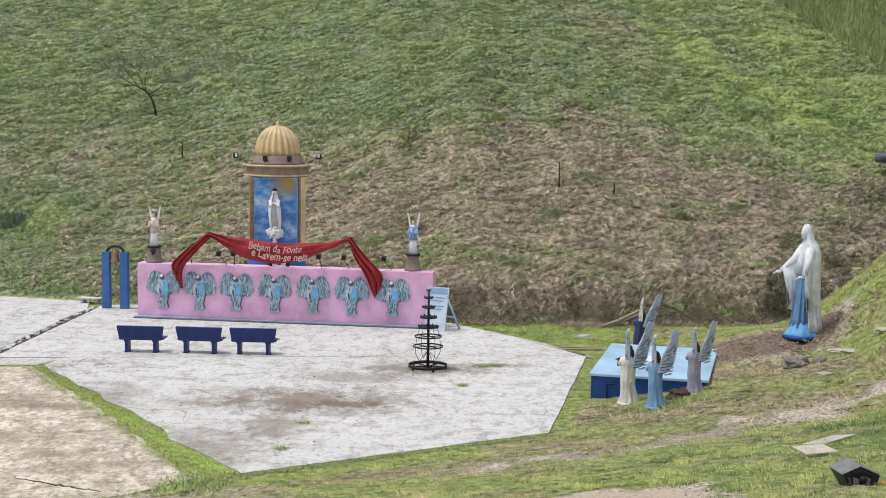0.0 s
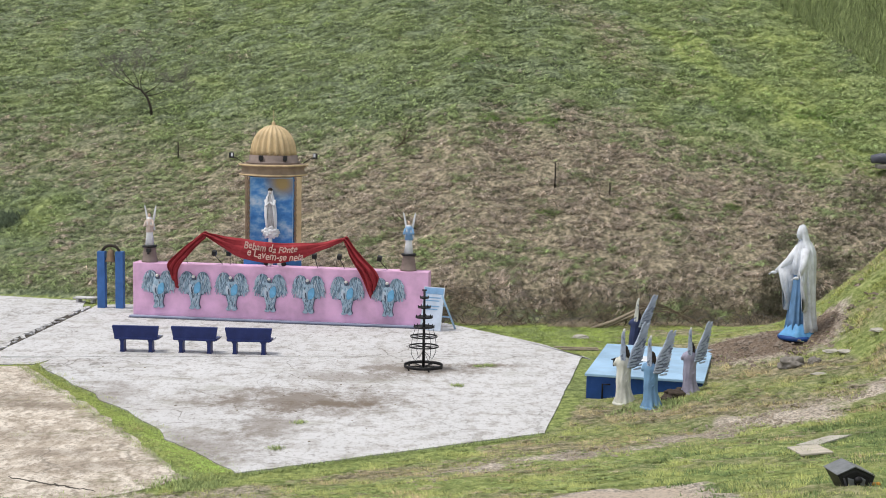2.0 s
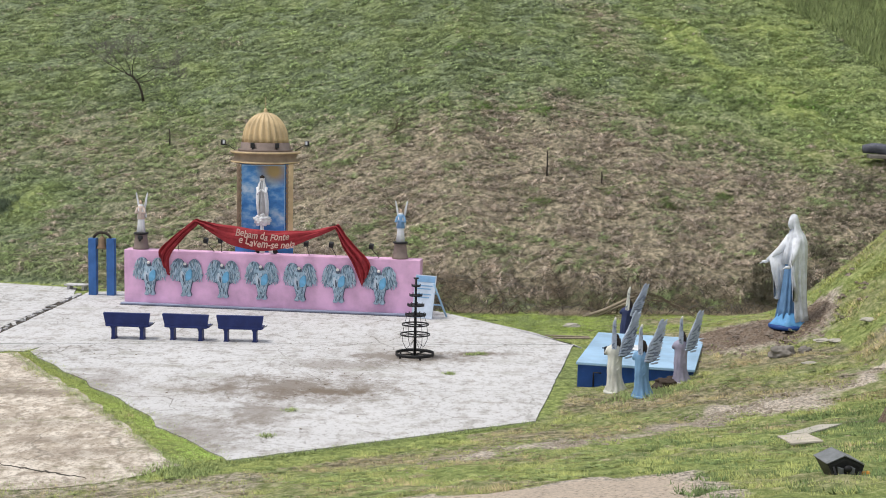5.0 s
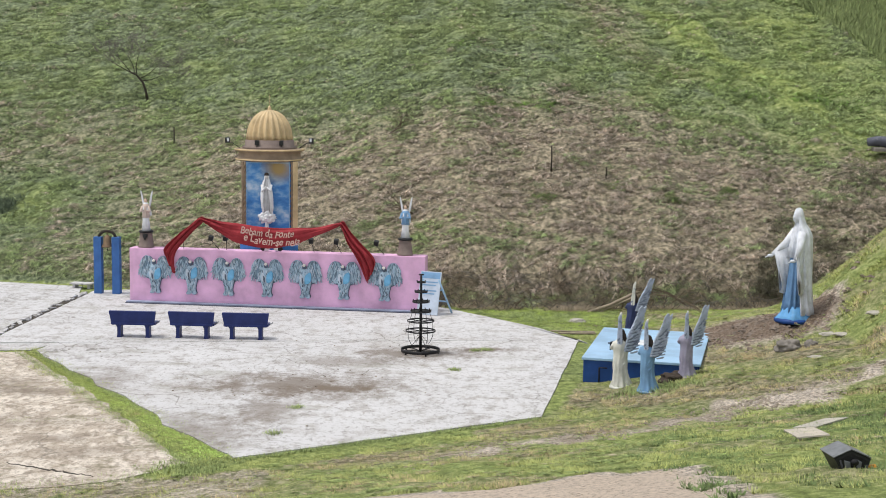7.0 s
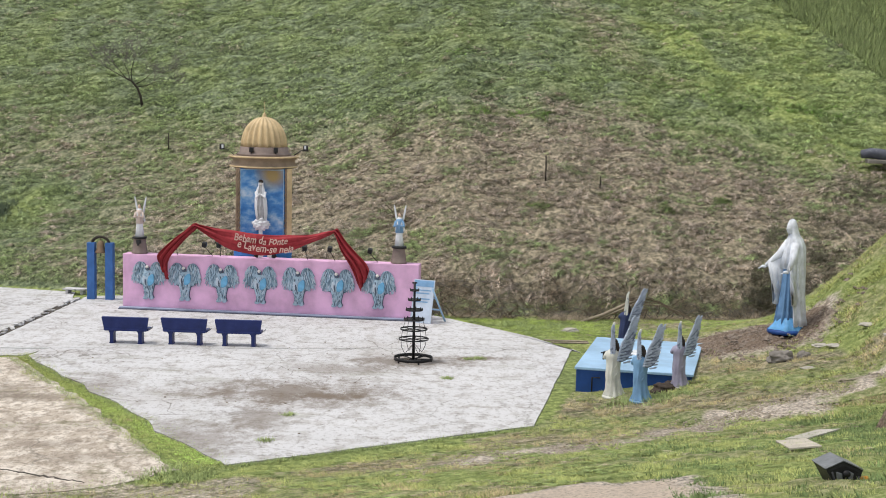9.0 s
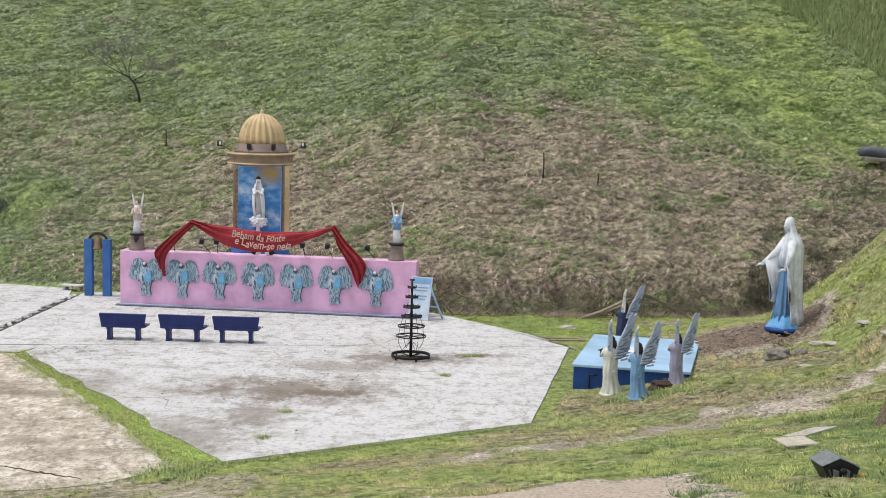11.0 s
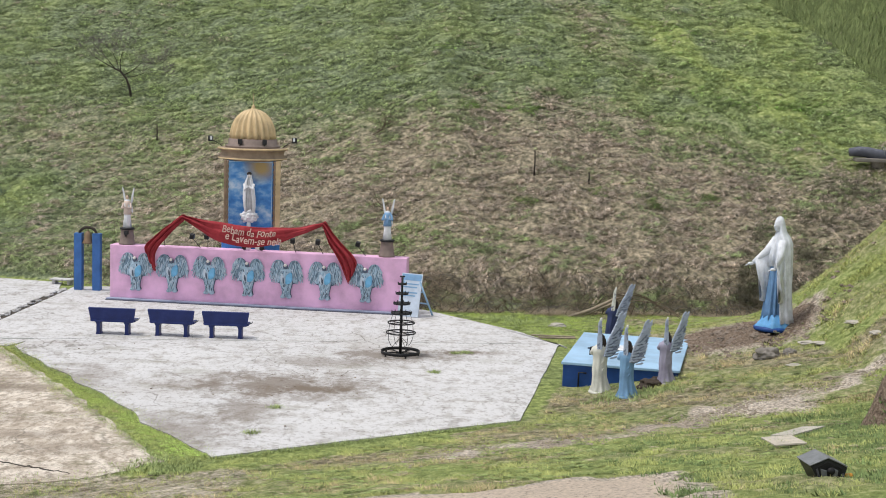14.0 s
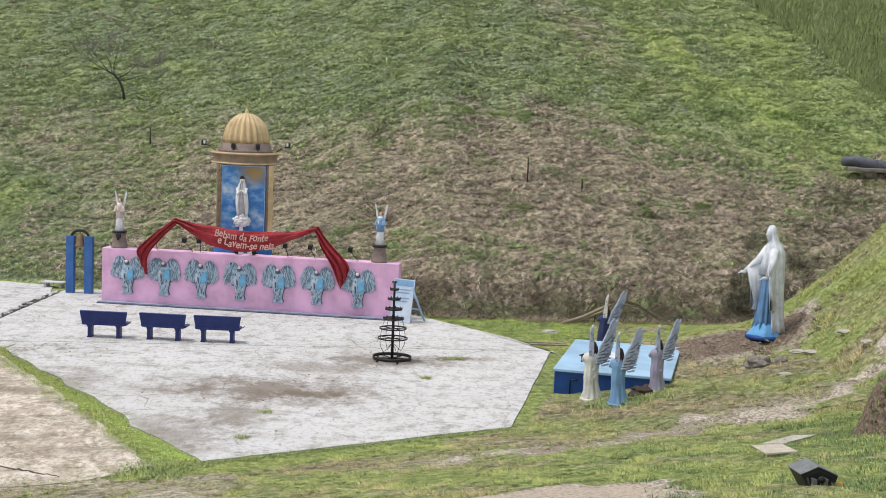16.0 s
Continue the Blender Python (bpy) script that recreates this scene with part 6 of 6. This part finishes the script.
# the grassy seam between the two slabs
rng = np.random.default_rng(41)
n = 6500
t, w = rng.uniform(0, 1, n) ** 0.8, rng.normal(0, 0.29, n) * rng.uniform(0.4, 1.6, n)
px = SEAM_FAR[0] + (SEAM_NEAR[0] - SEAM_FAR[0]) * t + (w * 0.82 + 0.10 * np.sin(t * 21) * (1 - t)) * (0.28 + 0.85 * t)
py = SEAM_FAR[1] + (SEAM_NEAR[1] - SEAM_FAR[1]) * t + w * 0.57 * (0.28 + 0.85 * t)
tint = (GREEN_C * 0.15 + LUSH_C * 1.1) * np.array([1.0, 1.12, 0.75]) * rng.uniform(0.7, 1.4, (n, 1)) * (0.55 + 0.5 * t[:, None]) * np.stack([1.25 - 0.25 * t, 1 + 0 * t, 1.2 - 0.2 * t], 1)
tufts("seam_grass", px, py, rng.uniform(0.02, 0.055, n), 8, 1.6, 0.012, tint, "green grass growing along the seam of the slabs", 10)

# moss and low weeds on the sandy apron
rng = np.random.default_rng(47)
px = np.concatenate([rng.uniform(-9.6, -6.6, 700), rng.uniform(-11.8, -10.2, 260), rng.normal(-9.9, 0.5, 200)])
py = np.concatenate([29.6 + 0.12 * np.sin(px[:700] * 3) + rng.normal(0, 0.16, 700), rng.normal(27.3, 0.35, 260), rng.normal(32.8, 0.3, 200)])
keep = patchy(px, py, 2.2, 6) + rng.normal(0, 0.15, len(px)) > 0.0
px, py = px[keep], py[keep]
tint = (LUSH_C * 0.5 + DRY_C * 0.35) * rng.uniform(0.6, 1.2, (len(px), 1))
tufts("apron_moss", px, py, rng.uniform(0.04, 0.075, len(px)), 9, 2.2, 0.008, tint, "low yellow-green moss and weeds on the sandy apron", 48, "moss")

# darker scrub where the hill meets the spur
rng = np.random.default_rng(77)
n = 4200
px = rng.uniform(10.5, 19, n)
py = foot_line(px) + rng.uniform(0.0, 1.0, n) ** 1.3 * (4.5 * sstep(10.3, 13.0, px) + 4.0 * sstep(13.5, 16.5, px))
tint = BROWN_C * np.array([0.62, 0.70, 0.66]) * rng.uniform(0.4, 1.3, (n, 1))
tufts("dark_scrub", px, py, np.clip(0.12 + 0.26 * patchy(px, py, 0.9, 5) + rng.uniform(0, 0.12, n), 0.05, 0.42), 9, 1.7, 0.010, tint, "dark grey-green scrub at the edge of the hill", 12, "brush", comb=0.9)

# dry brush along the foot of the hill, in uneven mounds
rng = np.random.default_rng(43)
n = 11000
px = rng.uniform(-13, 15, n)
hump = patchy(px, np.zeros(n), 0.55, 3)
py = foot_line(px) - 0.15 - (0.45 + 0.4 * hump) * sstep(-1, 2, px) + rng.uniform(0.0, 1.0, n) ** 1.2 * (1.15 + 1.2 * hump)
keep = rng.random(n) < 0.18 + 0.82 * sstep(-3, 2, px)
px, py, hump = px[keep], py[keep], hump[keep]
tint = BROWN_C * np.array([1.40, 1.40, 1.42]) * rng.uniform(0.4, 1.4, (len(px), 1)) * (1 + 0.5 * np.clip(patchy(px, py, 1.7, 8), -0.7, 0.7))[:, None]
tufts("dry_brush", px, py, np.clip(0.12 + 0.16 * hump + 0.26 * patchy(px, py, 1.3, 3) + rng.uniform(0, 0.12, len(px)), 0.04, 0.45), 13, 1.9, 0.0045, tint, "dark dry brush along the foot of the hill", 11, "brush")

# tangle of thin dead stems in the brush
rng = np.random.default_rng(44)
tangle = Shape()
for k in range(1100):
    x = rng.uniform(-2.5, 15) if k % 6 else rng.uniform(-13, -2)
    y = float(foot_line(x)) + rng.uniform(-0.75, 1.1)
    turn, long, rise = rng.uniform(0, 2 * math.pi), rng.uniform(0.3, 0.9), rng.uniform(0.06, 0.28)
    z = ground_at(x, y)
    pts = [(x + math.cos(turn) * long * q, y + 0.5 * math.sin(turn) * long * q, z - 0.03 + 1.2 * rise * math.sin(0.35 + 2.4 * q) + 0.08 * q * (k % 5)) for q in (0, 0.3, 0.65, 1)]
    tangle.tube(pts, [0.012, 0.010, 0.008, 0.005], 3, k % 2)
tagged(part("dead_stems", tangle, [TWIG, WOOD]), "tangle of thin dead stems in the brush", "brush", kind="stuff")

# lusher clumps and a dark low shrub on the hillside
CLUMPS = ((15.9, 60.2, 0.45), (16.7, 60.1, 0.3), (18.4, 59.7, 0.5), (17.3, 60.6, 0.4), (4.5, 58.1, 0.35), (1.8, 58.3, 0.3), (3.4, 58.3, 0.25), (6.7, 52.4, 0.2), (8.8, 51.6, 0.18), (11.1, 52.6, 0.2), (3.9, 51.2, 0.2), (12.3, 66.7, 0.5), (10.1, 62.2, 0.5), (0.9, 63.7, 0.4), (12.4, 61.0, 0.6), (14.0, 60.4, 0.5))
rng = np.random.default_rng(57)
px = np.concatenate([x + rng.normal(0, r, 26) for x, y, r in CLUMPS])
py = np.concatenate([y + rng.normal(0, r * 0.8, 26) for x, y, r in CLUMPS])
tint = np.repeat([LUSH_C * np.array([0.85, 1.08, 0.7]) if r > 0.22 else GREEN_C * np.array([0.95, 1.05, 0.8]) for x, y, r in CLUMPS], 26, 0) * rng.uniform(0.6, 1.25, (len(px), 1))
tussocks("lush_clumps", px, py, rng.uniform(0.06, 0.15, len(px)), 30, tint, "brighter green clumps of grass on the hillside", 58)
px, py = -17.95 + rng.normal(0, 0.4, 160), 55.6 + rng.normal(0, 0.3, 160)
tufts("dark_shrub", px, py, rng.uniform(0.15, 0.4, 160), 16, 1.2, 0.012, np.array([0.15, 0.20, 0.13]) * rng.uniform(0.6, 1.4, (160, 1)), "low dark green shrub on the hillside", 59, "shrub")

# weeds
WEEDS = [(-3.55, 28.6), (-3.3, 31.0), (0.42, 35.4), (1.35, 38.2), (1.0, 38.1), (-4.9, 26.0), (-5.2, 25.8), (-4.6, 25.7), (4.7, 32.4), (5.4, 31.9), (5.9, 32.2), (-16.9, 56.1), (3.2, 43.6), (4.0, 44.0), (2.6, 44.2)]
for k, (x, y) in enumerate(WEEDS):
    rng = np.random.default_rng(60 + k)
    n = 60
    tint = (GREEN_C * 0.4 + LUSH_C * 0.7) * rng.uniform(0.7, 1.2, (n, 1))
    sx = 0.07 if k < 5 else 0.3
    tufts("weed", x + rng.normal(0, sx, n), y + rng.normal(0, sx, n), rng.uniform(0.11, 0.2, n) + (-0.02 if k in (5, 6, 7) else 0.02 if k in (8, 9, 10) else -0.04), 7, 1.2, 0.016, tint, "tuft of green weeds growing through the ground", 70 + k, "weed")

# crumbs of soil on the yard and pebbles on the path, too small to count
def crumbs(name, px, py, pz, size, mat, label, category, seed):
    rng = np.random.default_rng(seed)
    cube = np.array([(-1, -1, -0.4), (1, -1, -0.5), (1.1, 1, -0.4), (-0.9, 1, -0.5), (-0.6, -0.7, 0.6), (0.7, -0.5, 0.5), (0.5, 0.7, 0.7), (-0.6, 0.5, 0.5)])
    quads = np.array([(0, 3, 2, 1), (4, 5, 6, 7), (0, 1, 5, 4), (1, 2, 6, 5), (2, 3, 7, 6), (3, 0, 4, 7)])
    verts, faces = [], []
    for i in range(len(px)):
        a = rng.uniform(0, 6.3)
        r = np.array([[math.cos(a), -math.sin(a), 0], [math.sin(a), math.cos(a), 0], [0, 0, 1]])
        v = (cube * rng.uniform(0.6, 1.3, (8, 3)) * size[i] * np.array([1, 1, 0.7])) @ r.T + (px[i], py[i], pz[i])
        verts += v.tolist()
        faces += (quads + 8 * i).tolist()
    sh = Shape().add(verts, faces, 0, False)
    tagged(part(name, sh, mat), label, category, kind="stuff")


rng = np.random.default_rng(91)
n = 110
cx, cy = rng.normal(-3.1, 1.5, n), rng.normal(33.2, 0.9, n)
extra = rng.uniform(0, 1, 90)
cx = np.concatenate([cx, rng.uniform(-9.5, 3, 90)])
cy = np.concatenate([cy, 29 + extra * 15])
ok = inside(cx, cy, [NEAR, CORNER, EAST, (3.0, 42.0), BACK, (-9, 45), (-11.0, 38), (-7.6, 32)])
cx, cy = cx[ok], cy[ok]
crumbs("soil_crumbs", cx, cy, np.full(len(cx), 0.012), rng.uniform(0.006, 0.02, len(cx)) * rng.uniform(0.6, 1.5, len(cx)), EARTH_ROCK, "crumbs of dark soil scattered on the concrete", "soil", 92)
PATH_STONE = painted("dusty_stone", (0.36, 0.31, 0.25), 0.4, 0.95, (0.22, 0.18, 0.14), 3)
n = 2600
cx = rng.uniform(-0.6, 11, n)
cy = 25.5 + 0.45 * (cx - 0.3) + 0.25 * np.sin(cx * 1.3) + rng.normal(0, 0.6, n)
crumbs("pebbles", cx, cy, ground_z(cx, cy) + 0.01, rng.uniform(0.01, 0.045, n) * rng.uniform(0.4, 1.1, n), PATH_STONE, "pale pebbles along the worn path", "pebbles", 93)

# clods on the statue's mound
n = 420
cx, cy = rng.normal(9.0, 1.3, n), rng.normal(37.2, 1.1, n)
crumbs("clods", cx, cy, ground_z(cx, cy) + 0.02, rng.uniform(0.02, 0.11, n) * rng.uniform(0.4, 1.0, n), EARTH_ROCK, "brown clods of earth on the mound", "soil", 94)

# grass creeping over the rims of the slabs
rng = np.random.default_rng(95)
RIM = [(-24, 24.1), (-9.0, 24.3), (-6.3, 24.95), (-5.0, 26.2), (-7.85, 31.05), (-11.6, 37.0)]
pts = []
for (x0, y0), (x1, y1) in zip(RIM[1:], RIM[2:]):
    k = int(90 * math.hypot(x1 - x0, y1 - y0))
    t = rng.uniform(0, 1, k)
    w = rng.normal(0, 0.16, k)
    pts.append(np.stack([x0 + (x1 - x0) * t - w, y0 + (y1 - y0) * t + w], 1))
k = 1300
t = rng.uniform(0, 1, k)
pts.append(np.stack([NEAR[0] + (CORNER[0] - NEAR[0]) * t + rng.normal(0.03, 0.05, k), NEAR[1] + (CORNER[1] - NEAR[1]) * t + rng.normal(-0.06, 0.06, k)], 1))
t = rng.uniform(0, 1, k)
pts.append(np.stack([SEAM_FAR[0] + 0.3 + (NEAR[0] - SEAM_FAR[0] - 0.3) * t + np.abs(rng.normal(0, 0.2, k)) * (np.sin(t * 37) + np.sin(t * 61) > -0.3), SEAM_FAR[1] + (NEAR[1] - SEAM_FAR[1]) * t + rng.normal(0, 0.14, k)], 1))
pts = np.concatenate(pts)
tint = (GREEN_C * 0.45 + LUSH_C * 0.6) * rng.uniform(0.6, 1.3, (len(pts), 1))
tufts("rim_grass", pts[:, 0], pts[:, 1], rng.uniform(0.04, 0.11, len(pts)), 7, 1.9, 0.011, tint, "grass creeping over the rims of the slabs", 96)
